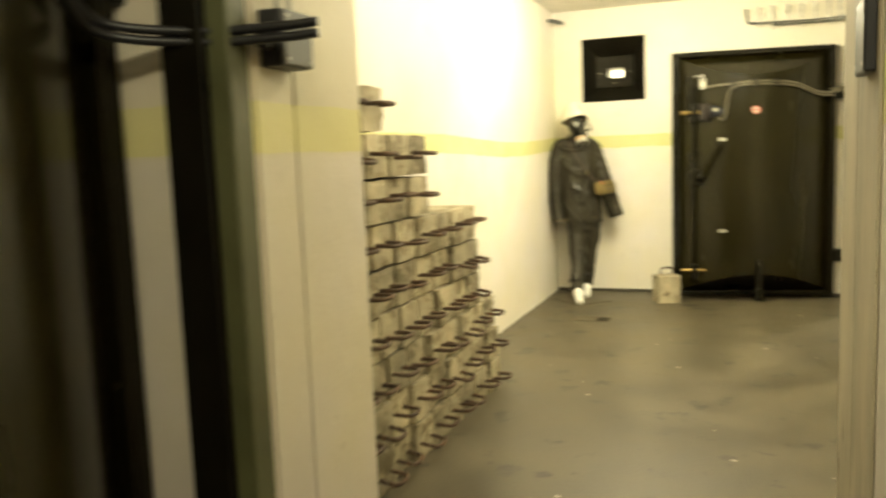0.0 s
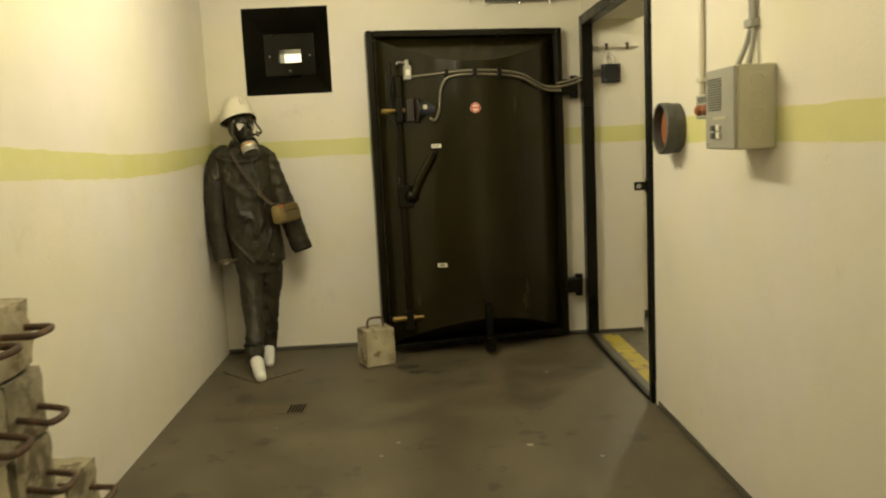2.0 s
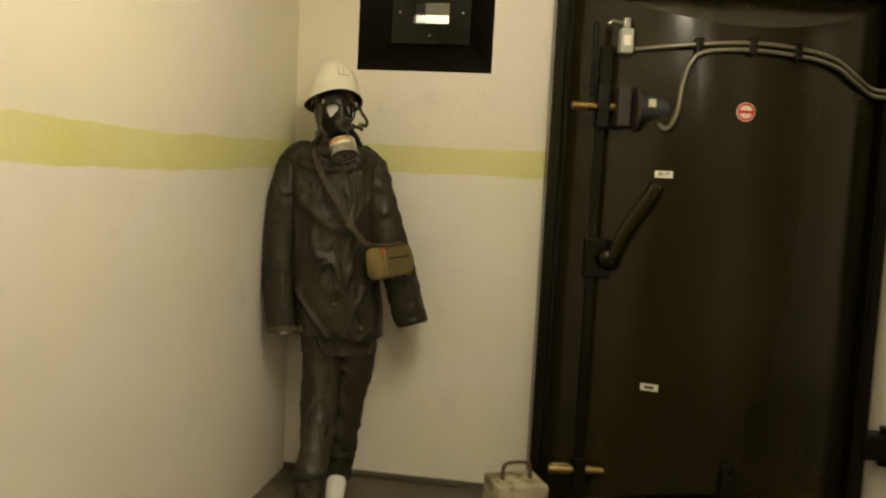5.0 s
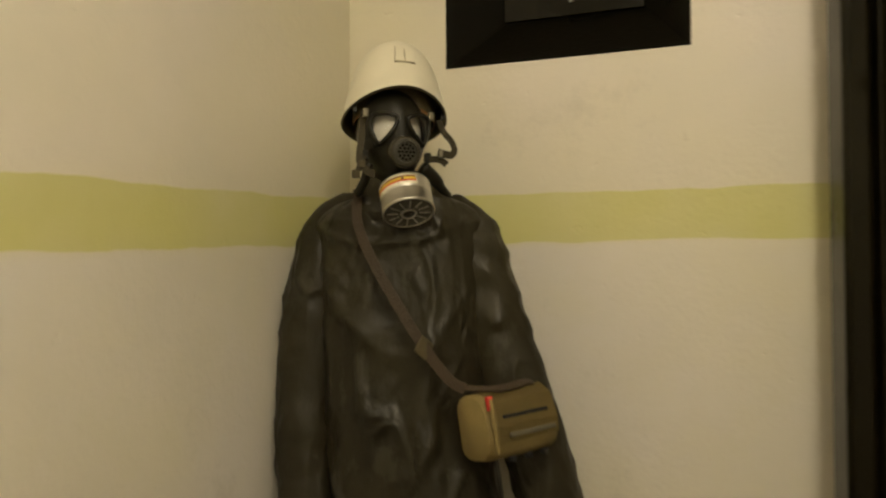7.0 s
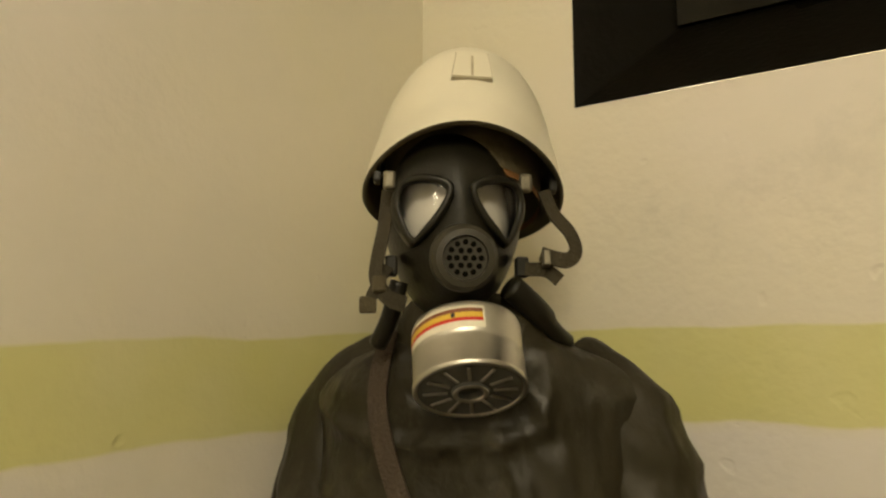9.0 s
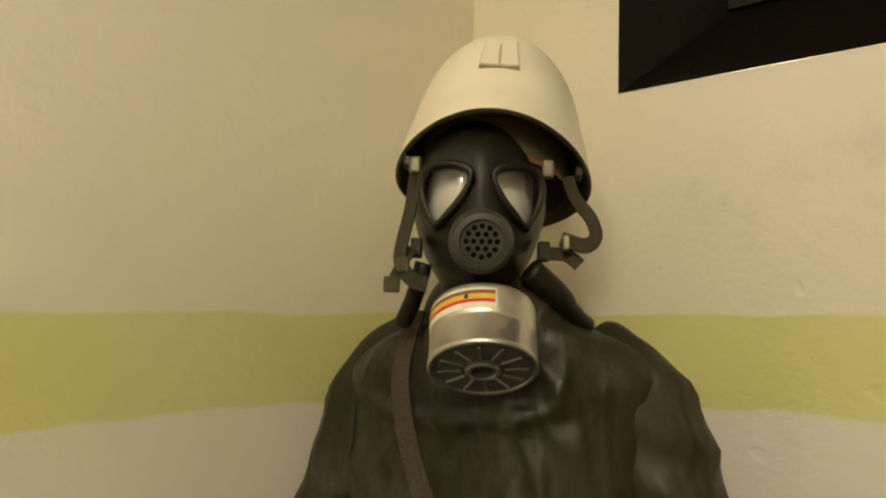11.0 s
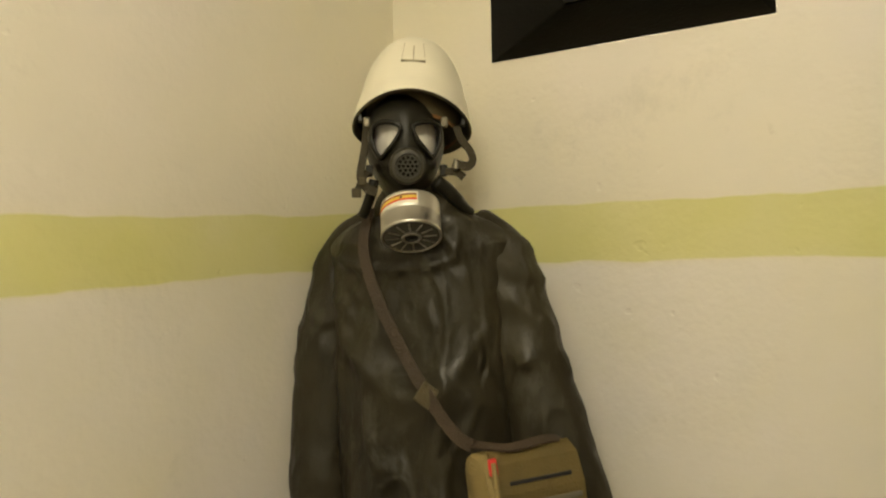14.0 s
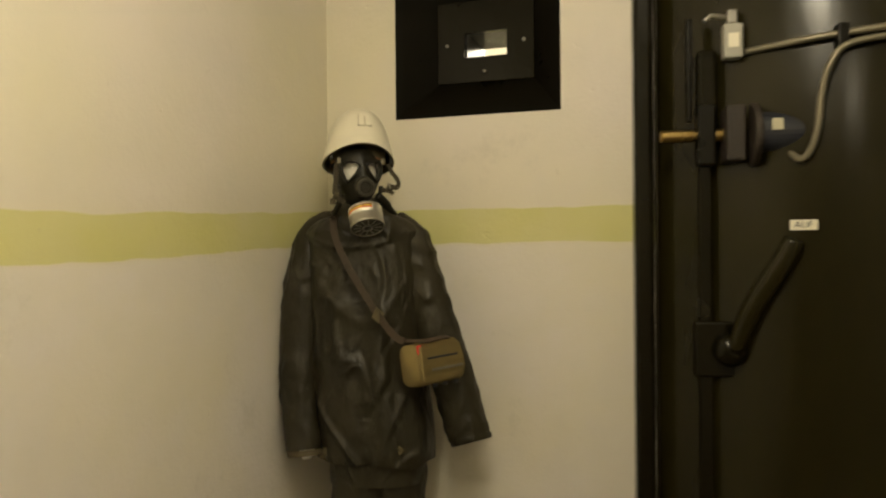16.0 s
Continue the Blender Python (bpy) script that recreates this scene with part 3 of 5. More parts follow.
H_PATCH = DOOR_H - 0.135
back_door = blast_door(Matrix.Translation((0.238, 7.515, 0.028)) @ Matrix.Rotation(math.atan2(0.235, 1.26), 4, "Z"), "dark olive bulging steel blast door standing open against the wall")
door_fittings(back_door)
first_door = blast_door(Matrix.Translation((-0.60, 0.56, 0.028)) @ Matrix.Rotation(math.radians(83), 4, "Z"), "dark olive bulging steel blast door swung open into the entrance")
for dz in (0.0, 0.022):
    pts = [(0.50, -skin_v(0.5) - 0.02, 1.72 - dz), (0.85, -skin_v(0.85) - 0.02, 1.70 - dz), (1.05, -skin_v(1.05) - 0.03, 1.62 - dz), (1.18, -0.12, 1.555 - dz), (1.30, -0.26, 1.535 - dz), (1.36, -0.43, 1.535 - dz), (1.385, -0.50, 1.54 - dz)]
    part("cable", tube(smooth_path(pts, 6), 0.010), BLACK_PLASTIC, first_door, "black armoured cable", smooth=True)

# spy port in the end wall
port = thing("spy_port", pose(-0.2925, BY, 2.01), "black steel spy port with a tapered funnel and small pane", "spy port")
ox0, ox1, oz0, oz1 = PX0 + 0.2925, PX1 + 0.2925, PZ0 - 2.01, PZ1 - 2.01
ix0, ix1, iz0, iz1, iy = -0.162, 0.167, -0.145, 0.122, 0.12
bm = bmesh.new()
rings(bm, [[(ox0, -0.002, oz0), (ox1, -0.002, oz0), (ox1, -0.002, oz1), (ox0, -0.002, oz1)], [(ix0, iy, iz0), (ix1, iy, iz0), (ix1, iy, iz1), (ix0, iy, iz1)]], True, False)
part("funnel", bm, BLACK_STEEL, port)
hx0, hx1, hz0, hz1 = -0.072, 0.078, -0.064, 0.020


def port_loop(x0, x1, z0, z1, y):
    return [(x0, y, z0), (x1, y, z0), (x1, y, z1), (x0, y, z1)]


wide = (ix0 - 0.004, ix1 + 0.004, iz0 - 0.004, iz1 + 0.004)
bm = rings(bmesh.new(), [port_loop(*wide, iy + 0.01), port_loop(*wide, iy - 0.014), port_loop(hx0, hx1, hz0, hz1, iy - 0.014), port_loop(hx0, hx1, hz0, hz1, iy + 0.01)], True, False)
part("plate", bm, OLIVE_RIM, port)
bm = bmesh.new()
for a, b in (((hx0, iy + 0.01, hz0 - 0.01), (hx0 + 0.004, 0.348, hz1 + 0.01)), ((hx1 - 0.004, iy + 0.01, hz0 - 0.01), (hx1, 0.348, hz1 + 0.01)), ((hx0 + 0.004, iy + 0.01, hz0 - 0.01), (hx1 - 0.004, 0.348, hz0)), ((hx0 + 0.004, iy + 0.01, hz1), (hx1 - 0.004, 0.348, hz1 + 0.01))):
    add_box(bm, a, b)
part("sleeve", bm, BLACK_STEEL, port)
for x in (ix0 + 0.03, ix1 - 0.03):
    part("screw", lathe([(0.006, 0), (0.006, 0.004), (0.003, 0.006)], pose(x, iy - 0.014, -0.02, 90, 0, 0), 12), STEEL, port)
part("screw", lathe([(0.006, 0), (0.006, 0.004), (0.003, 0.006)], pose(0.0, iy - 0.014, iz0 + 0.03, 90, 0, 0), 12), STEEL, port)


# ---------------------------------------------------------------- concrete blocks
def handle_mesh(y0, z, reach, droop, r=0.0075):
    w = 0.052
    pts = [(-0.03, y0 - w, z), (reach * 0.7, y0 - w, z - droop * 0.7), (reach * 0.93, y0 - w * 0.72, z - droop * 0.95), (reach, y0, z - droop), (reach * 0.93, y0 + w * 0.72, z - droop * 0.95), (reach * 0.7, y0 + w, z - droop * 0.7), (-0.03, y0 + w, z)]
    return tube(smooth_path(pts, 3), r, 8)


def block_mesh(k, length=0.36, w=0.186, h=0.166):
    """A cast block lying on its side, its handle end at x = 0, with chipped, uneven edges."""
    bm = box((-length, -w / 2, 0), (0, w / 2, h))
    bmesh.ops.subdivide_edges(bm, edges=bm.edges[:], cuts=7, use_grid_fill=True)
    half = Vector((length / 2, w / 2, h / 2))
    mid = Vector((-length / 2, 0, h / 2))
    for v in bm.verts:
        rel = v.co - mid
        near = sorted(half[i] - abs(rel[i]) for i in range(3))
        seat = Vector((k * 7.3, k * 3.1, 0))
        worn = max(0.0, noise.noise(v.co * 16 + seat) + 0.2) * 0.011 if near[1] < 0.006 else 0.0
        v.co -= rel.normalized() * worn
        v.co += noise.noise_vector(v.co * 9 + seat) * 0.0045 + noise.noise_vector(v.co * 38 + seat) * 0.0022
        v.co.z = min(max(v.co.z, 0.0), h)
    return bm


variants = []
for k in range(5):
    rnd = random.Random(k + 40)
    blk = thing("concrete_block", pose(0, 0, -5), "rough grey cast concrete block with a rusty iron handle", "concrete block", "stacked blocks")
    part("body", block_mesh(k), CONCRETE, blk)
    part("handle", handle_mesh(rnd.uniform(-0.012, 0.012), 0.088 + rnd.uniform(-0.015, 0.015), rnd.uniform(0.075, 0.095), rnd.uniform(-0.008, 0.022), 0.0085), RUST, blk, "rusty bent iron bar handle", smooth=True)
    variants.append(blk)

ROW = 0.1742
FACE = -0.455
rnd = random.Random(5)
edges = [4.66, 4.655, 4.64, 4.37, 4.36, 4.35, 3.70, 3.70, 3.245]
for row, far in enumerate(edges):
    y = far - rnd.uniform(0.092, 0.096)
    first = True
    while y > 2.46:
        src = variants[rnd.randrange(5)]
        turn = rnd.uniform(-2.0, 2.0) if not first else 0
        cp = copy_thing(src, pose(FACE + rnd.uniform(-0.018, 0.012), y, row * ROW + 0.001, 0, rnd.uniform(-0.3, 0.3), turn))
        y -= rnd.uniform(0.196, 0.214)
        first = False
for v in variants:
    for o in list(v.children_recursive) + [v]:
        bpy.data.objects.remove(o)

# the upright one at the blast door
blk = thing("concrete_block", pose(0.205, 7.33, 0, 0, 0, 24), "pale cast concrete block standing upright with an iron handle", "concrete block")
bm = bmesh.new()
add_box(bm, (-0.093, -0.083, 0), (0.093, 0.083, 0.232), 0.007)
for v in bm.verts:
    v.co.x *= 1 + 0.04 * (0.23 - v.co.z) / 0.23
    v.co += noise.noise_vector(v.co * 15) * 0.004
    v.co.z = max(v.co.z, 0)
part("body", bm, CONCRETE, blk)
pts = [(-0.052, 0, 0.22), (-0.052, 0, 0.268), (-0.042, 0, 0.288), (-0.02, 0, 0.294), (0.02, 0, 0.294), (0.042, 0, 0.288), (0.052, 0, 0.268), (0.052, 0, 0.22)]
part("handle", tube(smooth_path(pts, 3), 0.0075, 10), RUST, blk, "rusty bent iron bar handle", smooth=True)


# ---------------------------------------------------------------- the dressed mannequin
BODY = Matrix.Translation((-0.575, 7.555, 0)) @ Matrix.Rotation(radians(19), 4, "Z")  # its front is -y
INV = BODY.inverted()
HEAD = Matrix.Translation((-0.575, 7.490, 1.500)) @ Matrix.Rotation(radians(39), 4, "Z")  # front -y


def loc(x, y, z):
    """A place in the room, seen from the mannequin's own axes."""
    return INV @ Vector((x, y, z))


def fold(p, amount, seed=0.0):
    """Slack in cloth: long upright folds and smaller creases."""
    a = noise.noise(Vector((p.x * 9 + seed, p.y * 9, p.z * 2.2)))
    b = noise.noise(Vector((p.x * 22, p.y * 22 + seed, p.z * 11)))
    return amount * (a + 0.45 * b)


def sharp_crease(p, across, along, slant):
    """0 to 1: thin ridges that run mostly down the cloth, leaning by slant."""
    n = noise.noise(Vector((p.x * across + p.z * slant * 3, p.y * 3 + across, p.z * along)))
    return max(0.0, 1 - abs(n) / 0.16) ** 1.5


def draped(stations, steps=56, amount=0.012, seed=0.0, between=5):
    """Loft of ellipses (centre, half width, half depth) from top to bottom with folds."""
    bm = bmesh.new()
    cs = smooth_path([s[0] for s in stations], between)
    n = len(cs)
    loops = []
    for k, c in enumerate(cs):
        f = k / between
        i = min(int(f), len(stations) - 2)
        t = f - i
        w = stations[i][1] * (1 - t) + stations[i + 1][1] * t
        d = stations[i][2] * (1 - t) + stations[i + 1][2] * t
        sq = 2.6
        loop = []
        for j in range(steps):
            a = 2 * math.pi * j / steps
            ca, sa = math.cos(a), math.sin(a)
            p = Vector((math.copysign(abs(ca) ** (2 / sq), ca) * w, math.copysign(abs(sa) ** (2 / sq), sa) * d, 0))
            out = p.normalized()
            q = c + p
            loop.append(q + out * fold(q, amount * min(1, k / 6), seed))
        loops.append(loop)
    return rings(bm, loops, True, False)


def sleeve(points, radii, seed, amount=0.008, steps=64):
    bm = bmesh.new()
    pts = smooth_path(points, 10)
    n = len(pts)
    loops = []
    for k, p in enumerate(pts):
        d = (pts[min(k + 1, n - 1)] - pts[max(k - 1, 0)]).normalized()
        side = d.cross(Vector((0, 1, 0))).normalized()
        up = side.cross(d)
        f = k / 10
        i = min(int(f), len(radii) - 2)
        r = radii[i] * (1 - (f - i)) + radii[i + 1] * (f - i)
        loop = []
        for j in range(steps):
            a = 2 * math.pi * j / steps
            out = side * math.cos(a) + up * math.sin(a) * 0.85
            q = p + out * r
            loop.append(q + out * (fold(q, amount, seed) + 0.0045 * sharp_crease(q + Vector((seed, 0, 0)), 8.0, 7.0, 0.8) + 0.005 * math.sin(q.z * 95 + seed + 3.0 * math.cos(a) + 4 * noise.noise(q * 8)) * (0.4 + 0.6 * noise.noise(q * 6))))
        loops.append(loop)
    return rings(bm, loops, True, False)


man = bmesh.new()
for pts, rad in (
    ([loc(-0.535, 7.24, 0.09), loc(-0.52, 7.20, 0.075), loc(-0.50, 7.13, 0.042), loc(-0.475, 7.055, 0.026), loc(-0.468, 7.035, 0.02)], [0.036, 0.042, 0.038, 0.030, 0.014]),
    ([loc(-0.505, 7.50, 0.10), loc(-0.50, 7.47, 0.08), loc(-0.49, 7.42, 0.045), loc(-0.482, 7.375, 0.026), loc(-0.48, 7.358, 0.02)], [0.036, 0.040, 0.036, 0.028, 0.014]),
    ([loc(-0.545, 7.255, 0.05), loc(-0.545, 7.27, 0.15), loc(-0.55, 7.34, 0.26), loc(-0.565, 7.44, 0.42), loc(-0.568, 7.50, 0.58)], [0.034, 0.034, 0.036, 0.045, 0.055]),
    ([loc(-0.505, 7.50, 0.05), loc(-0.503, 7.51, 0.15), loc(-0.485, 7.53, 0.42), loc(-0.475, 7.54, 0.55)], [0.028, 0.026, 0.034, 0.04]),
    ([loc(-0.545, 7.54, 0.56), loc(-0.575, 7.555, 1.0), loc(-0.585, 7.56, 1.30)], [0.07, 0.07, 0.06]),
    ([loc(-0.575, 7.53, 1.30), loc(-0.57, 7.52, 1.42)], [0.05, 0.05]),
    ([loc(-0.722, 7.436, 0.74), loc(-0.719, 7.432, 0.69), loc(-0.716, 7.428, 0.668)], [0.020, 0.024, 0.012]),
):
    tube(smooth_path(pts, 4), sum(([a + (b - a) * j / 4 for j in range(4)] for a, b in zip(rad, rad[1:])), []) + [rad[-1]], 18, man)
r = bmesh.ops.create_uvsphere(man, u_segments=24, v_segments=16, radius=1)
for v in r["verts"]:
    v.co = INV @ HEAD @ Vector((v.co.x * 0.056, v.co.y * 0.062 - 0.014, v.co.z * 0.088 + 0.022))
for v in man.verts:
    v.co.z = max(v.co.z, 0.006)
manikin = link("mannequin", man, MANNEQUIN, True)
manikin.matrix_world = BODY
tagged(manikin, "white glossy shop mannequin leaning in the corner", "mannequin")

# trousers
tr = thing("trousers", BODY, "dark rubberised protective trousers on the mannequin", "trousers")
legL = [loc(-0.565, 7.53, 0.72), loc(-0.568, 7.50, 0.58), loc(-0.565, 7.44, 0.42), loc(-0.550, 7.34, 0.26), loc(-0.545, 7.27, 0.15), loc(-0.54, 7.25, 0.085)]
legR = [loc(-0.49, 7.56, 0.72), loc(-0.475, 7.54, 0.58), loc(-0.485, 7.53, 0.42), loc(-0.498, 7.52, 0.27), loc(-0.503, 7.51, 0.15), loc(-0.504, 7.505, 0.095)]
part("leg", sleeve(legL, [0.100, 0.092, 0.074, 0.062, 0.056, 0.050], 3.1, 0.014), COAT, tr, smooth=True)
part("leg", sleeve(legR, [0.095, 0.088, 0.070, 0.058, 0.050, 0.044], 8.4, 0.014), COAT, tr, smooth=True)
bm = draped([(loc(-0.53, 7.55, 0.80), 0.135, 0.10), (loc(-0.53, 7.54, 0.70), 0.150, 0.11), (loc(-0.53, 7.53, 0.60), 0.140, 0.105)], amount=0.006, seed=2.0)
part("seat", bm, COAT, tr, smooth=True)
for leg, z in (((-0.552, 7.285), 0.175), ((-0.504, 7.515), 0.185)):
    c = loc(leg[0], leg[1], z)
    part("ankle_strap", lathe([(0.060, -0.012), (0.064, -0.008), (0.064, 0.008), (0.060, 0.012)], Matrix.Translation(c) @ Matrix.Rotation(radians(-18), 4, "X"), 24, False), RUBBER, tr)

# coat
coat = thing("rain_coat", Matrix.Translation((0.002, 0.002, 0)) @ BODY @ Matrix.Rotation(radians(-9), 4, "Z"), "dark olive rubberised protective coat worn by the mannequin", "coat")
st = [(loc(-0.565, 7.535, 1.435), 0.066, 0.062), (loc(-0.57, 7.54, 1.405), 0.088, 0.072), (loc(-0.58, 7.55, 1.385), 0.142, 0.082), (loc(-0.588, 7.555, 1.350), 0.180, 0.098), (loc(-0.588, 7.555, 1.25), 0.168, 0.118), (loc(-0.58, 7.555, 1.10), 0.166, 0.130), (loc(-0.565, 7.55, 0.93), 0.172, 0.135), (loc(-0.545, 7.545, 0.80), 0.172, 0.132), (loc(-0.53, 7.54, 0.70), 0.168, 0.126), (loc(-0.525, 7.54, 0.665), 0.166, 0.120)]
bm = draped(st, 150, 0.008, 1.7, 14)
for v in bm.verts:   # long hanging folds and cross creases on the chest
    p = v.co
    front = max(0.0, -p.y / 0.13)
    hang = max(0.0, min(1.0, (1.30 - p.z) / 0.4))
    p.y += 0.005 * front * hang * math.sin(p.x * 46 + 1.6 * noise.noise(Vector((p.x * 6, 0, p.z * 3))) * 3)
    if p.z < 0.80:
        p.z += 0.018 * noise.noise(Vector((p.x * 12, p.y * 12, 3.0)))
    p.y -= front * (0.014 * sharp_crease(p, 5.0, 2.2, 0.9) + 0.011 * sharp_crease(p, 9.0, 6.0, -0.6) + 0.018 * sharp_crease(p, 3.0, 9.0, 0.3) * max(0.0, 1 - abs(p.z - 1.30) / 0.12))
part("torso", bm, COAT, coat, smooth=True)
part("sleeve", sleeve([loc(-0.665, 7.535, 1.392), loc(-0.718, 7.505, 1.335), loc(-0.742, 7.47, 1.20), loc(-0.752, 7.445, 1.02), loc(-0.738, 7.43, 0.86), loc(-0.708, 7.41, 0.695)], [0.030, 0.064, 0.066, 0.062, 0.060, 0.056], 5.0, 0.008), COAT, coat, smooth=True)
part("sleeve", sleeve([loc(-0.498, 7.585, 1.384), loc(-0.446, 7.60, 1.325), loc(-0.412, 7.61, 1.20), loc(-0.358, 7.62, 1.02), loc(-0.314, 7.63, 0.88), loc(-0.265, 7.63, 0.735)], [0.030, 0.058, 0.062, 0.066, 0.066, 0.062], 9.0, 0.008), COAT, coat, smooth=True)
for c, e, r0 in ((loc(-0.703, 7.41, 0.695), loc(-0.70, 7.408, 0.678), 0.058), (loc(-0.261, 7.63, 0.735), loc(-0.255, 7.628, 0.718), 0.064)):
    part("cuff", tube([c, (c + e) / 2, e], [r0 * 0.98, r0, r0 * 0.94], 26, caps=False), WEB if r0 < 0.06 else COAT, coat, smooth=True)
collar = draped([(loc(-0.572, 7.53, 1.450), 0.060, 0.056), (loc(-0.572, 7.532, 1.425), 0.080, 0.072), (loc(-0.575, 7.545, 1.375), 0.108, 0.072)], 48, 0.008, 6.0, 4)
part("collar", collar, COAT, coat, smooth=True)
for x, y, z, tilt in ((-0.61, 7.405, 0.70, 6), (-0.415, 7.455, 0.715, -35)):
    eye = lathe([(0.010, 0), (0.012, 0.003), (0.022, 0.003), (0.024, 0)], BODY.inverted() @ pose(x, y, z, 90, 0, 19), 20, False)
    for v in eye.verts:
        v.co.z = (v.co.z - z) * 0.6 + z
    part("hem_eyelet", eye, WEB, coat, "khaki reinforced eyelet")
band = strap([loc(-0.67, 7.425, 0.685), loc(-0.61, 7.41, 0.676), loc(-0.545, 7.412, 0.683)], [tuple(loc(0.0, 0, 0) - loc(-0.2, 0.94, 0))] * 3, 0.022)
part("hem_tab", band, WEB, coat)

# ---------------------------------------------------------------- gas mask
mask = thing("gas_mask", HEAD, "black rubber full-face gas mask with two lenses", "gas mask")
bm = bmesh.new()
r = bmesh.ops.create_uvsphere(bm, u_segments=96, v_segments=64, radius=1)
for v in r["verts"]:
    x, y, z = v.co
    w = 0.070 - 0.014 * max(0, -z)
    px, py, pz = x * w, y * 0.088, z * 0.103 + 0.021
    snout = math.exp(-(px / 0.030) ** 2 - ((pz + 0.030) / 0.042) ** 2) * max(0, -y)
    py -= 0.026 * snout
    chin = math.exp(-(px / 0.035) ** 2 - ((pz + 0.075) / 0.03) ** 2) * max(0, -y)
    py -= 0.014 * chin
    brow = math.exp(-((abs(px) - 0.030) / 0.022) ** 2 - ((pz - 0.035) / 0.028) ** 2) * max(0, -y)
    py += 0.006 * brow
    v.co = (px, py, pz)
FACE_SKIN = bm


LENS = [Vector((x, 0, z)) for x, z in ((0.013, 0.042), (0.034, 0.050), (0.053, 0.047), (0.058, 0.030), (0.052, 0.009), (0.044, -0.004), (0.036, 0.003), (0.021, 0.021))]


def lens_loop(side, grow, y0):
    """Lens outline: a rounded triangle, broad above, drawn to a point low on the outside."""
    n = len(LENS)
    pts = smooth_path([LENS[k % n] for k in range(-1, n + 2)], 5)[5:5 + 5 * n]
    mid = sum(pts, Vector()) / len(pts)
    loop = []
    for p in pts:
        q = p + (p - mid).normalized() * grow
        loop.append(Vector((side * q.x, y0 + 7.0 * q.x * q.x, q.z)))
    return loop


def inside(p, loop):
    """Whether p lies within the outline, seen from the front."""
    hit = False
    for a, b in zip(loop, loop[1:] + loop[:1]):
        if (a.z > p.z) != (b.z > p.z) and p.x < a.x + (p.z - a.z) * (b.x - a.x) / (b.z - a.z):
            hit = not hit
    return hit


for side in (-1, 1):
    bm = bmesh.new()
    n = 8
    base = lens_loop(side, 0.0, -0.0905)
    mid = sum(base, Vector()) / len(base)
    rings(bm, [[mid + (p - mid) * (k / n) + Vector((0, -0.004 * (1 - (k / n) ** 2), 0)) for p in base] for k in range(n, 0, -1)], True, False)
    bm.verts.ensure_lookup_table()
    bm.faces.new(bm.verts[-len(base):])
    part("lens", bm, GLASS, mask, "clear eye lens", smooth=True).visible_shadow = False
    bm = bmesh.new()
    lo = [lens_loop(side, g, y) for g, y in ((-0.002, -0.089), (-0.001, -0.096), (0.003, -0.0975), (0.006, -0.094), (0.007, -0.078))]
    rings(bm, lo, True, False)
    part("lens_rim", bm, RUBBER, mask, smooth=True)
    tab = bmesh.new()
    add_box(tab, (side * 0.066 - 0.006, -0.064, 0.046), (side * 0.066 + 0.006, -0.052, 0.064), 0.003)
    part("side_buckle", tab, DARK_STEEL, mask, "worn steel buckle")
    low = bmesh.new()
    add_box(low, (side * 0.064 - 0.005, -0.045, -0.035), (side * 0.064 + 0.007, -0.03, -0.015), 0.002)
    part("side_buckle", low, RUBBER, mask, "black rubber buckle")

holes = [lens_loop(side, 0.001, 0) for side in (-1, 1)]
gone = [f for f in FACE_SKIN.faces if f.calc_center_median().y < 0 and any(inside(f.calc_center_median(), h) for h in holes)]
bmesh.ops.delete(FACE_SKIN, geom=gone, context="FACES")
part("facepiece", FACE_SKIN, RUBBER, mask, smooth=True)

VY = -0.112
valve = part("valve", lathe([(0.031, 0.0), (0.030, 0.014), (0.026, 0.020), (0.0205, 0.021), (0.0195, 0.017), (0.001, 0.0172)], pose(0.0, VY + 0.014, -0.024, 97, 0, 0), 36), VALVE, mask, "round perforated speech valve", smooth=False)
spots = [(0, 0)] + [(0.0075 * math.cos(a), 0.0075 * math.sin(a)) for a in [k * math.pi / 3 for k in range(6)]] + [(0.0142 * math.cos(a), 0.0142 * math.sin(a)) for a in [k * math.pi / 6 for k in range(12)]]
for a, b in spots:
    part("valve_hole", lathe([(0.0027, 0.0174), (0.0027, 0.0180)], pose(0.0, VY + 0.014, -0.024, 97, 0, 0) @ Matrix.Translation((a, b, 0)), 8), SLOT_BLACK, valve)

# filter canister: axis runs down and forward
AXIS = pose(0.004, -0.083, -0.085, 180 - 30, 0, 0) @ Matrix.Diagonal((0.94, 0.94, 0.97, 1))
fil = part("filter", lathe([(0.020, -0.012), (0.020, 0.0), (0.046, 0.001), (0.051, 0.004), (0.0525, 0.008), (0.0525, 0.034), (0.0515, 0.036), (0.0525, 0.038), (0.0525, 0.062), (0.0535, 0.063), (0.0535, 0.067), (0.051, 0.069), (0.049, 0.066)], AXIS, 56, False), ALU, mask, "silver aluminium filter canister", smooth=True)
part("filter_cap", lathe([(0.050, 0.064), (0.049, 0.0665), (0.018, 0.0675), (0.0165, 0.070), (0.012, 0.070), (0.011, 0.064), (0.001, 0.064)], AXIS, 48), DARK_GREY, fil, "dark slotted end cap")
part("cap_ring", lathe([(0.012, 0.0702), (0.013, 0.0712), (0.016, 0.0712), (0.017, 0.0702)], AXIS, 32, False), ALU, fil)
for k in range(12):
    bm = box((0.021, -0.0017, 0.0672), (0.044, 0.0017, 0.0690), 0.0006, 1)
    bmesh.ops.transform(bm, matrix=AXIS @ pose(0, 0, 0, 0, 0, k * 30 + 8), verts=bm.verts)
    part("cap_slot", bm, ALU, fil)


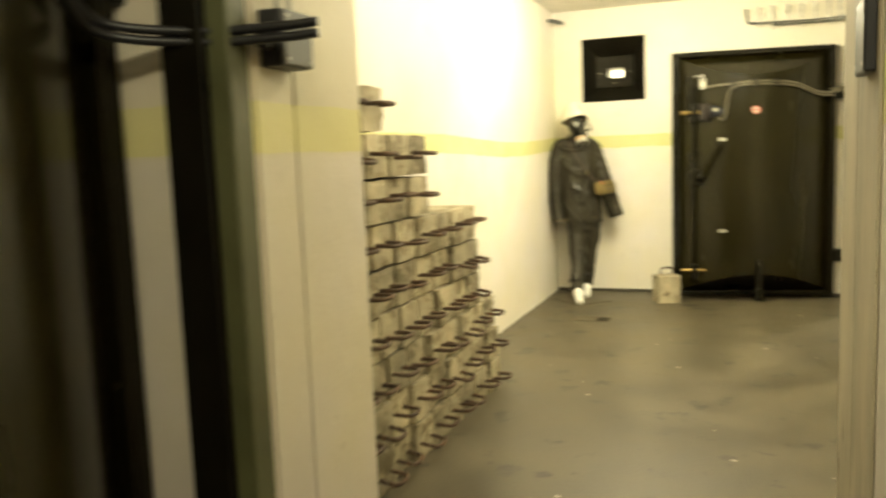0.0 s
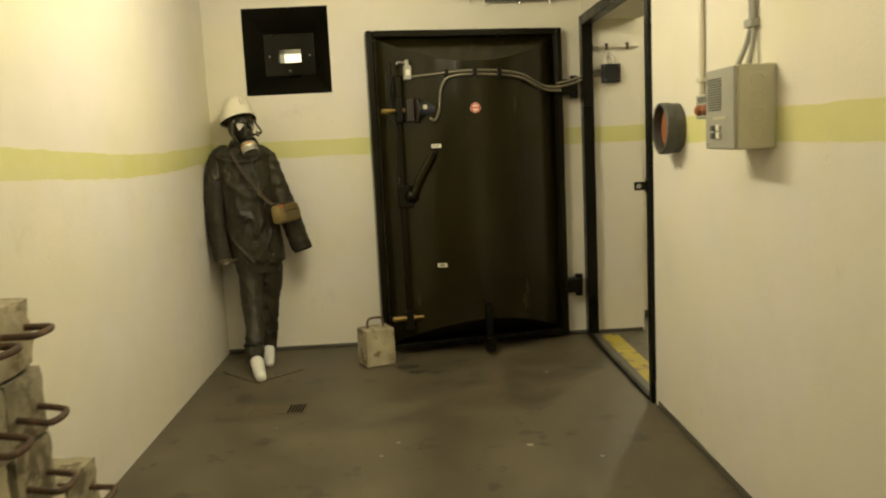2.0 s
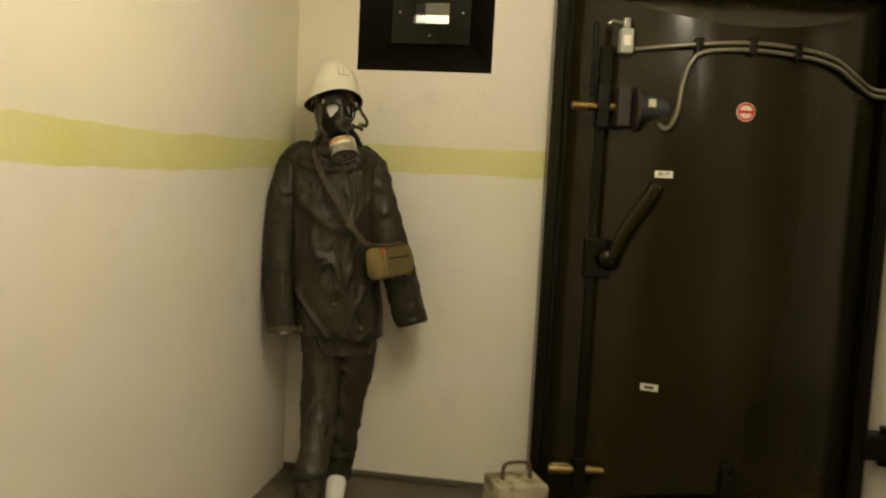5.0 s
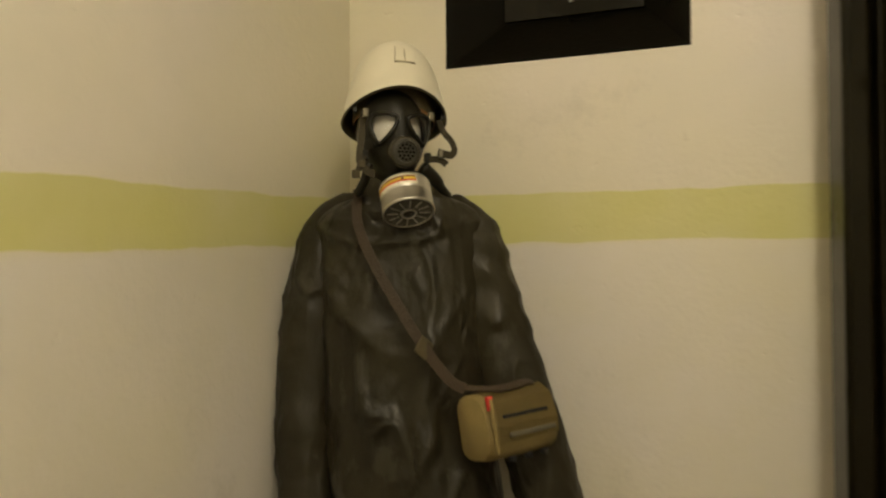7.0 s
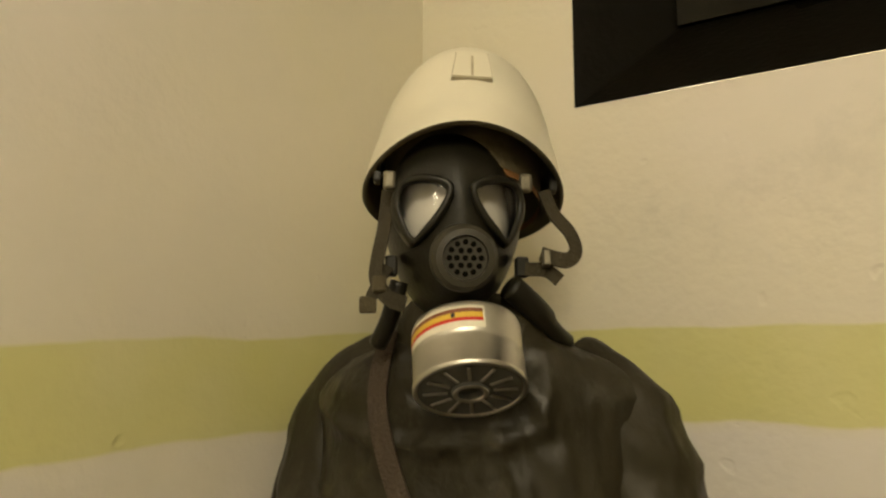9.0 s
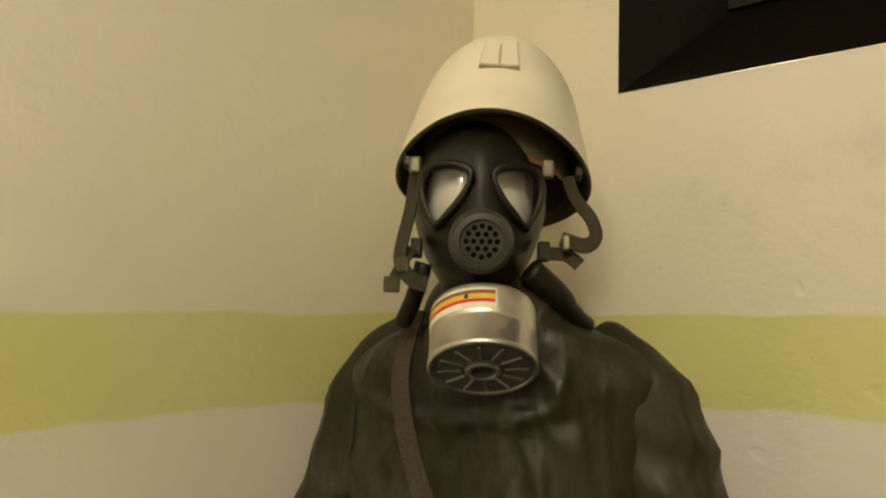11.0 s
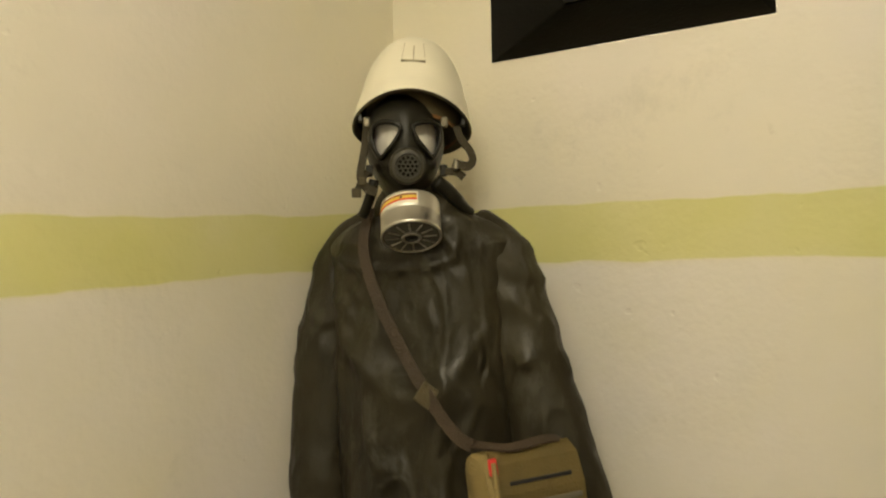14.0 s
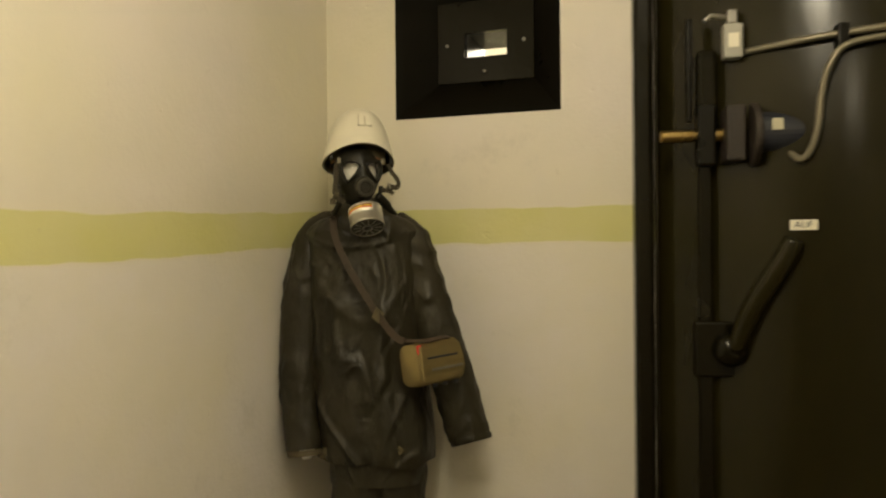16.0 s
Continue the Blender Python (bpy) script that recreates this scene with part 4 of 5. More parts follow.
def canister_label(z0, z1, a0, a1, mat, lift):
    bm = bmesh.new()
    rr = 0.0526 + lift
    rings(bm, [[AXIS @ Vector((rr * math.cos(radians(a0 + (a1 - a0) * k / 14)), rr * math.sin(radians(a0 + (a1 - a0) * k / 14)), z)) for k in range(15)] for z in (z0, z1)], False, False)
    return part("filter_label", bm, mat, fil)


canister_label(0.010, 0.032, 78, 205, WHITE_LABEL, 0.0002)
canister_label(0.0125, 0.0165, 80, 203, material("brown_print", (0.20, 0.07, 0.03), 0.5), 0.0004)
canister_label(0.0165, 0.0220, 80, 203, material("yellow_print", (0.62, 0.42, 0.04), 0.5), 0.0004)
canister_label(0.0220, 0.0255, 80, 203, RED, 0.0004)
canister_label(0.0170, 0.0215, 108, 112, INK, 0.0006)

# head straps hanging loose at both sides
for pts, w in (
    ([(-0.066, -0.045, -0.028), (-0.074, -0.055, -0.040), (-0.082, -0.060, -0.058)], 0.011),
    ([(0.068, -0.045, -0.028), (0.085, -0.055, -0.030), (0.098, -0.058, -0.040)], 0.013),
):
    part("strap", strap(smooth_path(pts, 5), (0.2 if pts[0][0] > 0 else -0.2, -1, 0), w, 0.003), STRAP_WEB, mask, "frayed khaki webbing strap")
part("buckle", box((-0.093, -0.063, -0.072), (-0.077, -0.056, -0.056), 0.002), WEB, mask, "frayed webbing keeper")
part("chin_hose", tube(smooth_path([(0.050, -0.055, -0.045), (0.075, -0.045, -0.065), (0.100, -0.030, -0.090), (0.112, -0.020, -0.098)], 5), [0.013] * 8 + [0.010] * 8, 14), RUBBER, mask, "black rubber strap end", smooth=True)
part("neck_flap", tube(smooth_path([(-0.055, -0.04, -0.04), (-0.064, -0.035, -0.075), (-0.075, -0.02, -0.10)], 5), 0.009, 12), RUBBER, mask, smooth=True)

# ---------------------------------------------------------------- helmet
PLUMB = Matrix.Translation((-0.581, 7.510, 1.561)) @ Matrix.Rotation(radians(36), 4, "Z") @ Matrix.Rotation(radians(-9), 4, "X")
HELM = Matrix.Translation((-0.591, 7.536, 1.568)) @ Matrix.Rotation(radians(36), 4, "Z") @ Matrix.Rotation(radians(-12), 4, "X") @ Matrix.Rotation(radians(3), 4, "Y") @ Matrix.Diagonal((1.02, 1.04, 1.18, 1))
HANG = HELM.inverted() @ PLUMB @ Matrix.Diagonal((0.93, 1.0, 0.98, 1))  # the straps hang plumb from the tilted shell
helmet = thing("safety_helmet", HELM, "ivory plastic safety helmet with chin straps on the mannequin", "helmet")


def shell_loops(offset):
    loops = []
    for k in range(15):
        a = k / 14 * math.pi / 2
        rr = math.cos(a) ** 0.80 if k < 14 else 0.02
        z = math.sin(a) ** 1.05 * 0.135
        flare = 1.0 + 0.09 * max(0.0, 1 - k / 3.0)
        loop = []
        for j in range(56):
            b = 2 * math.pi * j / 56
            x = math.cos(b) * (0.098 * flare + offset) * rr
            y = math.sin(b) * (0.118 * flare + offset) * rr
            peak = max(0.0, -math.sin(b)) ** 3 * max(0.0, 1 - k / 3.0)
            loop.append(Vector((x, y - 0.012 * peak, z + offset * (k / 14) + 0.006 * peak - 0.012 * max(0.0, 1 - k / 3.0) * (1 - max(0.0, -math.sin(b))))))
        loops.append(loop)
    return loops


bm = bmesh.new()
rings(bm, shell_loops(0.0)[:], True, False)
bm.faces.new([v for v in bm.verts][-56:])
part("shell", bm, HELMET_PAINT, helmet, "smooth ivory shell", smooth=True)
bm = bmesh.new()
inner = shell_loops(-0.004)
outer = shell_loops(0.0)
rings(bm, [outer[0], [p + Vector((0, 0, -0.003)) for p in inner[0]], inner[1], inner[3], inner[6], inner[9]], True, False)
part("lining", bm, HELMET_IN, helmet, "olive inner face", smooth=True)
bm = bmesh.new()
loopA = [Vector((math.cos(2 * math.pi * k / 48) * 0.083, math.sin(2 * math.pi * k / 48) * 0.101, 0.0)) for k in range(48)]
rings(bm, [[p + Vector((0, 0, z)) for p in loopA] for z in (-0.013, 0.024)], True, False)
part("headband", bm, HELMET_IN, helmet, smooth=True)
bm = bmesh.new()
rings(bm, [[p * 0.985 + Vector((0, 0, z)) for p in loopA] for z in (-0.018, -0.012)], True, False)
part("sweatband", bm, ORANGE_BAND, helmet, "amber leather sweatband", smooth=True)
for name, grow, out, mat, lab in (("plate_shadow_gap", 0.0010, 0.0016, GRIME, "grimy line round the plate"), ("front_rib", 0.0, 0.0042, HELMET_PAINT, "raised emblem plate")):
    rib = []
    for z0, hw in ((0.062 - grow, 0.0195), (0.074, 0.0180), (0.086, 0.0165), (0.097 + grow, 0.0155)):
        a = math.asin(min(1.0, (z0 / 0.135)) ** (1 / 1.05))
        yy = -0.118 * math.cos(a) ** 0.80
        w = hw + grow
        rib.append([Vector(p) for p in ((-w, yy + 0.003, z0), (-w, yy - out, z0 + 0.001), (w, yy - out, z0 + 0.001), (w, yy + 0.003, z0))])
    part(name, rings(bmesh.new(), rib), mat, helmet, lab)
bm = bmesh.new()
rib = []
for z0 in (0.064, 0.072, 0.080, 0.090):
    a = math.asin(min(1.0, (z0 / 0.135)) ** (1 / 1.05))
    yy = -0.118 * math.cos(a) ** 0.80 - 0.0042
    rib.append([(-0.0012, yy, z0), (-0.0012, yy - 0.002, z0), (0.0012, yy - 0.002, z0), (0.0012, yy, z0)])
part("front_ridge", rings(bm, [[Vector(p) for p in l] for l in rib]), GRIME, helmet)
for side in (-1, 1):
    part("strap_anchor", box((side * 0.088 - 0.004, -0.060, -0.018), (side * 0.088 + 0.004, -0.048, 0.004), 0.002), RUBBER, helmet)
left = smooth_path([HANG @ (Vector(q) + Vector((0.012, 0, 0))) for q in [(-0.088, -0.055, -0.02), (-0.092, -0.058, -0.06), (-0.099, -0.062, -0.10), (-0.098, -0.065, -0.118), (-0.086, -0.070, -0.135), (-0.070, -0.066, -0.14)]], 5)
part("chin_strap", strap(left, (-0.35, -1, 0), 0.013, 0.0025), STRAP_WEB, helmet, "frayed khaki chin strap")
right = smooth_path([HANG @ Vector(q) for q in [(0.088, -0.055, -0.02), (0.097, -0.058, -0.045), (0.112, -0.062, -0.066), (0.117, -0.064, -0.085), (0.106, -0.066, -0.096), (0.082, -0.060, -0.088)]], 5)
part("chin_strap", strap(right, (0.35, -1, 0), 0.013, 0.0025), STRAP_WEB, helmet, "khaki chin strap doubled back")
part("strap_buckle", box((0.083, -0.072, -0.102), (0.091, -0.060, -0.086), 0.002), DARK_STEEL, helmet).matrix_basis = HANG
part("strap_buckle", box((-0.090, -0.074, -0.128), (-0.076, -0.066, -0.112), 0.002), WEB, helmet).matrix_basis = HANG

# ---------------------------------------------------------------- shoulder bag
BAG = Matrix.Translation((-0.322, 7.440, 0.974)) @ Matrix.Rotation(radians(54), 4, "Z") @ Matrix.Rotation(radians(-4), 4, "Y") @ Matrix.Rotation(radians(-8), 4, "X") @ Matrix.Diagonal((0.92, 0.95, 0.98, 1))
bag = thing("shoulder_bag", BAG, "small olive canvas shoulder bag hanging on the coat", "bag")
bm = bmesh.new()
prof = [(-0.052, -0.045), (-0.056, -0.010), (-0.046, 0.038), (-0.025, 0.056), (0.025, 0.058), (0.045, 0.040), (0.045, -0.050), (0.020, -0.062), (-0.030, -0.060)]
rings(bm, [[Vector((x, y * s, z * s)) for y, z in prof] for x, s in ((-0.086, 0.90), (-0.080, 1.0), (0.0, 1.03), (0.080, 1.0), (0.086, 0.90))])
bmesh.ops.bevel(bm, geom=list(bm.edges), offset=0.004, segments=2, affect="EDGES")
part("body", bm, CANVAS, bag, smooth=True)
bm = bmesh.new()
fp = [(-0.020, 0.0615), (-0.048, 0.044), (-0.060, 0.000), (-0.058, -0.030)]
rings(bm, [[Vector((x, y, z)) for x in (-0.068, 0.0, 0.082)] for y, z in fp], False, False)
r = bmesh.ops.solidify(bm, geom=bm.faces[:], thickness=0.003)
part("flap", bm, CANVAS, bag, smooth=False)
part("flap_slot", box((-0.048, -0.0585, 0.012), (0.062, -0.0545, 0.018), 0.001, 1), BLACK_PLASTIC, bag, "dark leather closing strip")
part("flap_slot", box((-0.040, -0.0625, -0.022), (0.074, -0.0585, -0.014), 0.001, 1), DARK_STEEL, bag, "worn metal closing strip")
part("side_tube", tube([(-0.074, -0.062, 0.050), (-0.076, -0.066, 0.0), (-0.074, -0.062, -0.045)], [0.004, 0.006, 0.004], 10), CANVAS, bag)
part("red_tab", box((-0.080, -0.060, 0.030), (-0.066, -0.050, 0.056), 0.003), RED, bag, "red marker tab")
for x in (-0.02, 0.02, 0.06):
    part("stud", lathe([(0.009, 0), (0.009, 0.006), (0.006, 0.010)], pose(x, -0.030, -0.060, 180, 0, 0), 14), BLACK_PLASTIC, bag)
wv = lambda x, y, z: BAG.inverted() @ Vector((x, y, z))
st_pts = [wv(-0.640, 7.470, 1.412), wv(-0.618, 7.425, 1.345), wv(-0.572, 7.396, 1.27), wv(-0.510, 7.384, 1.18), wv(-0.455, 7.386, 1.10), wv(-0.412, 7.390, 1.05), wv(-0.385, 7.395, 1.035)]
nrm = BAG.inverted().to_3x3() @ Vector((0.33, -0.94, 0.1))
part("strap", strap(smooth_path(st_pts, 6), tuple(nrm), 0.021, 0.004), BROWN_WEB, bag, "brown webbing shoulder strap")
bk = bmesh.new()
c = wv(-0.461, 7.382, 1.108)
add_box(bk, (-0.016, -0.004, -0.018), (0.016, 0.002, 0.018), 0.002)
bmesh.ops.transform(bk, matrix=Matrix.Translation(c) @ Matrix.Rotation(radians(42), 4, "Y"), verts=bk.verts)
part("strap_buckle", bk, WEB, bag, "khaki painted slide buckle")
part("strap_loop", strap(smooth_path([wv(-0.385, 7.397, 1.035), BAG.inverted() @ (BAG @ Vector((-0.03, -0.03, 0.062))), Vector((0.05, -0.02, 0.064)), Vector((0.082, -0.01, 0.05))], 4), (0, -0.6, 0.8), 0.016, 0.004), BROWN_WEB, bag)

# plate under the mannequin, drain
tagged(link("floor_plate", box((-0.17, -0.185, 0.0), (0.17, 0.185, 0.006), 0.002, 1), FLOOR), "flat grey base plate under the mannequin's feet", "base plate").matrix_world = pose(-0.505, 7.285, 0.0005, 0, 0, 44)
dr = thing("floor_drain", pose(-0.285, 6.52, 0, 0, 0, -3), "rectangular rusty floor drain with a slotted grate", "drain")
part("drain_frame", box((-0.15, -0.085, 0.0003), (0.15, 0.085, 0.003), 0.001, 1), material("dirty_drain_plate", (0.10, 0.08, 0.045), 0.6, tint=0.3, grain=0.4), dr)
for k in range(5):
    part("slot", box((0.055 + k * 0.0175, -0.07, 0.0032), (0.0665 + k * 0.0175, 0.06, 0.0042)), SLOT_BLACK, dr)

# dark damp stains by the blast door
for x, y, sx, sy, k in ((0.40, 7.20, 0.075, 0.05, 1), (0.46, 7.08, 0.05, 0.035, 2)):
    bm = bmesh.new()
    ring_pts = [Vector((math.cos(a) * sx * (1 + 0.35 * noise.noise(Vector((math.cos(a) * 2, math.sin(a) * 2, k)))), math.sin(a) * sy * (1 + 0.35 * noise.noise(Vector((math.cos(a) * 2, math.sin(a) * 2, k + 5)))), 0)) for a in [2 * math.pi * j / 28 for j in range(28)]]
    bm.faces.new([bm.verts.new(p + Vector((x, y, 0.0008))) for p in ring_pts])
    structure("floor_stain", bm, material("damp_stain", (0.030, 0.027, 0.020), 0.45, tint=0.3), "dark damp stain on the concrete floor")

# pale flecks of paint on the floor
fleck = material("pale_paint_fleck", (0.42, 0.39, 0.31), 0.6, tint=0.2)
rnd = random.Random(11)
for k in range(16):
    x, y, s = rnd.uniform(-0.3, 1.4), rnd.uniform(3.0, 7.0), rnd.uniform(0.006, 0.018)
    bm = bmesh.new()
    bm.faces.new([bm.verts.new((x + math.cos(a) * s * rnd.uniform(0.6, 1.3), y + math.sin(a) * s * rnd.uniform(0.4, 0.9), 0.0007)) for a in [2 * math.pi * j / 9 for j in range(9)]])
    structure("floor_fleck", bm, fleck, "small pale paint fleck on the floor")


# ---------------------------------------------------------------- wall fittings
# loudspeaker and control box
sp = thing("intercom_box", pose(1.525, 5.055, 1.43), "grey wall-mounted intercom box with loudspeaker slots and keys", "intercom")
part("housing", box((0.012, -0.125, -0.135), (0.139, 0.125, 0.135), 0.006), LIGHT_BOX, sp, "pale housing")
part("front_panel", box((0.0, -0.122, -0.132), (0.012, 0.122, 0.132), 0.004), GREY_BOX, sp, "grey front panel")
for k in range(13):
    z = 0.10 - k * 0.0085
    part("speaker_slot", box((-0.0015, -0.02, z - 0.0025), (0.001, 0.095, z + 0.0025)), DARK_GREY, sp)
part("name_strip", box((-0.002, -0.06, -0.035), (0.001, 0.05, -0.025)), LIGHT_BOX, sp)
for y in (-0.005, 0.045):
    for z in (-0.062, -0.088):
        part("key", box((-0.010, y - 0.014, z - 0.009), (0.001, y + 0.014, z + 0.009), 0.002), WHITE_LABEL if y < 0.02 else DARK_GREY, sp)
for k in range(4):
    part("knockout", lathe([(0.018, 0), (0.02, 0.0012), (0.022, 0.0012), (0.024, 0)], pose(0.078, -0.1252, 0.085 - k * 0.055, 90, 0, 0), 24, False), LIGHT_BOX, sp)
part("screw", lathe([(0.005, 0), (0.005, 0.002)], pose(-0.0002, 0.105, -0.118, 0, -90, 0), 10), STEEL, sp)

ind = thing("indicator_box", pose(1.60, 5.40, 1.45), "small grey switch box with orange indicator lamps", "indicator")
part("case", box((0.0, -0.085, -0.045), (0.064, 0.085, 0.045), 0.005), GREY_BOX, ind)
for y in (-0.035, 0.035):
    part("indicator_lamp", lathe([(0.02, 0), (0.02, 0.012), (0.012, 0.02)], pose(0.0, y, -0.012, 0, -90, 0), 20), CLAY, ind, "orange red lens", smooth=True)
for k in range(4):
    part("window", box((-0.0015, -0.06 + k * 0.032, 0.016), (0.001, -0.042 + k * 0.032, 0.036)), DARK_GREY, ind)


def pipe_stub(m, label):
    pipe = thing("pipe_stub", m, label, "pipe")
    part("pipe", lathe([(0.100, 0), (0.108, 0.005), (0.108, 0.040), (0.112, 0.045), (0.112, 0.080), (0.108, 0.085), (0.099, 0.085), (0.096, 0.078), (0.096, 0.012)], m.to_3x3().to_4x4() if False else Matrix(), 48, False), PIPE_GREY, pipe, smooth=False)
    part("plug", lathe([(0.0965, 0.003), (0.0965, 0.046), (0.07, 0.052), (0.02, 0.056), (0.001, 0.056)], Matrix(), 40, False), CLAY, pipe, "orange mortar plug")
    return pipe


pipe_stub(pose(RX + 0.001, 5.885, 1.378, 0, -90, 0), "grey pipe stub with an orange plug on the wall")
pipe_stub(pose(1.185, NY - 0.001, 1.08, -90, 0, 0), "dark grey pipe stub beside the doorway")

# conduits on the east wall
con = thing("conduit", pose(RX - 0.014, 5.56, 1.42), "cream painted conduit clipped to the wall", "conduit")
part("run", tube(smooth_path([(0, 0, 1.12), (0, 0, 0.4), (0, 0, 0.06), (0, -0.01, 0.012), (0, -0.05, 0.0), (0, -0.08, 0.0)], 4), 0.011, 12), PIPE_WHITE, con, smooth=True)
for z in (0.14, 0.46, 0.80):
    part("clip", box((-0.014, -0.024, z - 0.01), (0.014, 0.024, z + 0.01), 0.003), PIPE_WHITE, con)
con = thing("conduit", pose(RX - 0.014, 5.09, 1.57), "two grey cables clipped to the wall above the intercom", "conduit")
part("cable", tube(smooth_path([(0, 0.012, 0.96), (0, 0.012, 0.3), (0, 0.012, 0.12), (-0.03, 0.06, -0.003)], 4), 0.009, 10), GREY_BOX, con, smooth=True)
part("cable", tube(smooth_path([(0, -0.012, 0.96), (0, -0.012, 0.3), (0, -0.012, 0.10), (-0.02, -0.012, -0.003)], 4), 0.009, 10), GREY_BOX, con, smooth=True)
for z in (0.14, 0.52):
    part("clip", box((-0.016, -0.032, z - 0.014), (0.013, 0.032, z + 0.014), 0.003), GREY_BOX, con)

# cable hooks above the door
hk = thing("cable_rack", pose(0.82, BY - 0.05, 2.29), "grey cable rack with upright iron hooks on the wall", "cable rack")
part("rail", tube(smooth_path([(0.0, 0, 0.125), (0.002, 0, 0.06), (0.012, 0, 0.018), (0.045, 0, 0.004), (0.2, 0, 0.0), (0.5, 0, -0.006), (0.72, -0.01, -0.004), (0.80, -0.20, 0.004), (0.815, -0.45, 0.01), (0.815, -0.95, 0.02)], 5), 0.009, 10), DARK_GREY, hk, "dark cable along the rack", smooth=True)
part("rail", tube(smooth_path([(0.20, -0.02, -0.025), (0.5, -0.02, -0.030), (0.70, -0.02, -0.028), (0.785, -0.20, -0.018), (0.80, -0.45, -0.01), (0.80, -0.95, 0.0)], 5), 0.008, 10), DARK_GREY, hk, smooth=True)
for k, x in enumerate((0.10, 0.20, 0.32, 0.42, 0.52, 0.62, 0.70)):
    part("hook", tube(smooth_path([(x, 0.045, 0.075), (x, -0.015, 0.07), (x, -0.035, 0.09), (x, -0.035, 0.115)], 3), 0.006, 8), STEEL, hk, smooth=True)
    part("hook_stem", tube([(x + 0.004, -0.012, 0.10), (x + 0.004, -0.012, -0.06 if k % 2 else -0.035)], 0.005, 8), STEEL, hk)
    part("hook_knob", lathe([(0.011, 0), (0.013, 0.004), (0.013, 0.014), (0.009, 0.02)], pose(x, -0.035, 0.11), 12), STEEL, hk)
for k in range(4):
    y = -0.2 - 0.2 * k
    part("hook", tube(smooth_path([(0.842, y, 0.075), (0.80, y, 0.07), (0.785, y, 0.09), (0.785, y, 0.115)], 3), 0.006, 8), STEEL, hk, smooth=True)
stub = thing("pipe_end", pose(-0.80, 7.62, 2.44), "short bent grey pipe end under the ceiling", "pipe")
part("pipe", tube(smooth_path([(-0.04, 0.0, 0.02), (0.0, 0.0, 0.015), (0.05, 0.01, 0.0), (0.10, 0.02, -0.01)], 4), 0.016, 12), DARK_GREY, stub, smooth=True)
part("collar", tube([(0.03, 0.005, 0.005), (0.055, 0.01, 0.0)], 0.022, 14), DARK_GREY, stub)


def junction_box(m, label, face):
    jb = thing("junction_box", m, label, "junction box")
    part("case", box((-0.06, -0.055, -0.06), (0.06, 0.0, 0.06), 0.004), BLACK_PLASTIC, jb)
    part("lid", box((-0.058, -0.062, -0.058), (0.058, -0.055, 0.058), 0.004), face, jb)
    for x in (-0.045, 0.045):
        for z in (-0.045, 0.045):
            part("screw", lathe([(0.004, 0), (0.004, 0.002)], pose(x, -0.062, z, 90, 0, 0), 10), STEEL, jb)
    return jb


jb = junction_box(pose(DL + 0.007, 1.985, 1.555, 0, 0, 90), "dark grey junction box on the doorway's reveal", DARK_GREY)
for dz in (0.01, -0.015):
    part("gland", tube([(-0.10, -0.03, dz), (-0.058, -0.03, dz)], [0.012, 0.015], 12), BLACK_PLASTIC, jb)
for x in (-0.01, 0.035):
    part("cable", tube([(x, -0.02, 0.06), (x, -0.012, 0.3), (x, -0.012, 0.55)], 0.007, 10), GREY_BOX, jb)
junction_box(pose(DR - 0.007, 1.955, 1.46, 0, 0, -90) @ Matrix.Diagonal((1, 0.30, 1, 1)), "black junction box on the doorway's reveal", BLACK_PLASTIC)
jb = junction_box(pose(1.845, BY - 0.001, 1.768), "black junction box on the side doorway's reveal", BLACK_PLASTIC)
for dz in (0.018, -0.005):
    part("cable", tube(smooth_path([(-0.06, -0.03, dz), (-0.11, -0.035, dz), (-0.20, -0.06, dz - 0.03), (-0.30, -0.13, dz - 0.06), (-0.385, -0.125, dz - 0.075)], 5), 0.0085, 10), DARK_STEEL, jb, "grey armoured cable", smooth=True)
part("cable", tube(smooth_path([(-0.02, -0.02, 0.06), (-0.03, -0.015, 0.10), (-0.01, -0.015, 0.14), (0.0, -0.012, 0.17)], 4), 0.006, 8), PIPE_WHITE, jb, smooth=True)
part("cable", tube(smooth_path([(0.025, -0.02, 0.06), (0.03, -0.015, 0.10), (0.0, -0.015, 0.13), (-0.005, -0.012, 0.17)], 4), 0.006, 8), PIPE_WHITE, jb, smooth=True)
cp = thing("conduit", pose(1.70, BY - 0.02, 1.945), "cream conduit with a grey gland on the reveal", "conduit")
part("gland", lathe([(0.022, -0.04), (0.026, -0.035), (0.026, 0.0), (0.02, 0.01), (0.02, 0.03)], pose(0, 0, 0, 0, 90, 0), 18), DARK_GREY, cp)
part("run", tube([(0.03, 0, 0), (0.33, 0, -0.004)], 0.010, 12), PIPE_WHITE, cp, smooth=True)
for x in (0.12, 0.26):
    part("clip", box((x - 0.008, -0.014, -0.02), (x + 0.008, 0.018, 0.02), 0.003), RUST, cp)

# beyond the side doorway
sg = thing("escape_sign", pose(2.33, 8.19, 2.14) @ Matrix.Diagonal((0.75, 1, 0.85, 1)), "red hanging safety sign with white pictograms", "sign")
part("board", box((-0.065, -0.006, -0.095), (0.065, 0.0, 0.095), 0.002), RED, sg)
part("pictogram", box((-0.05, -0.009, -0.06), (-0.012, -0.0062, 0.05), 0.001, 1), WHITE_LABEL, sg)
for k in range(3):
    part("pictogram", box((0.010, -0.009, 0.03 - k * 0.042), (0.05, -0.0062, 0.052 - k * 0.042), 0.001, 1), WHITE_LABEL, sg)

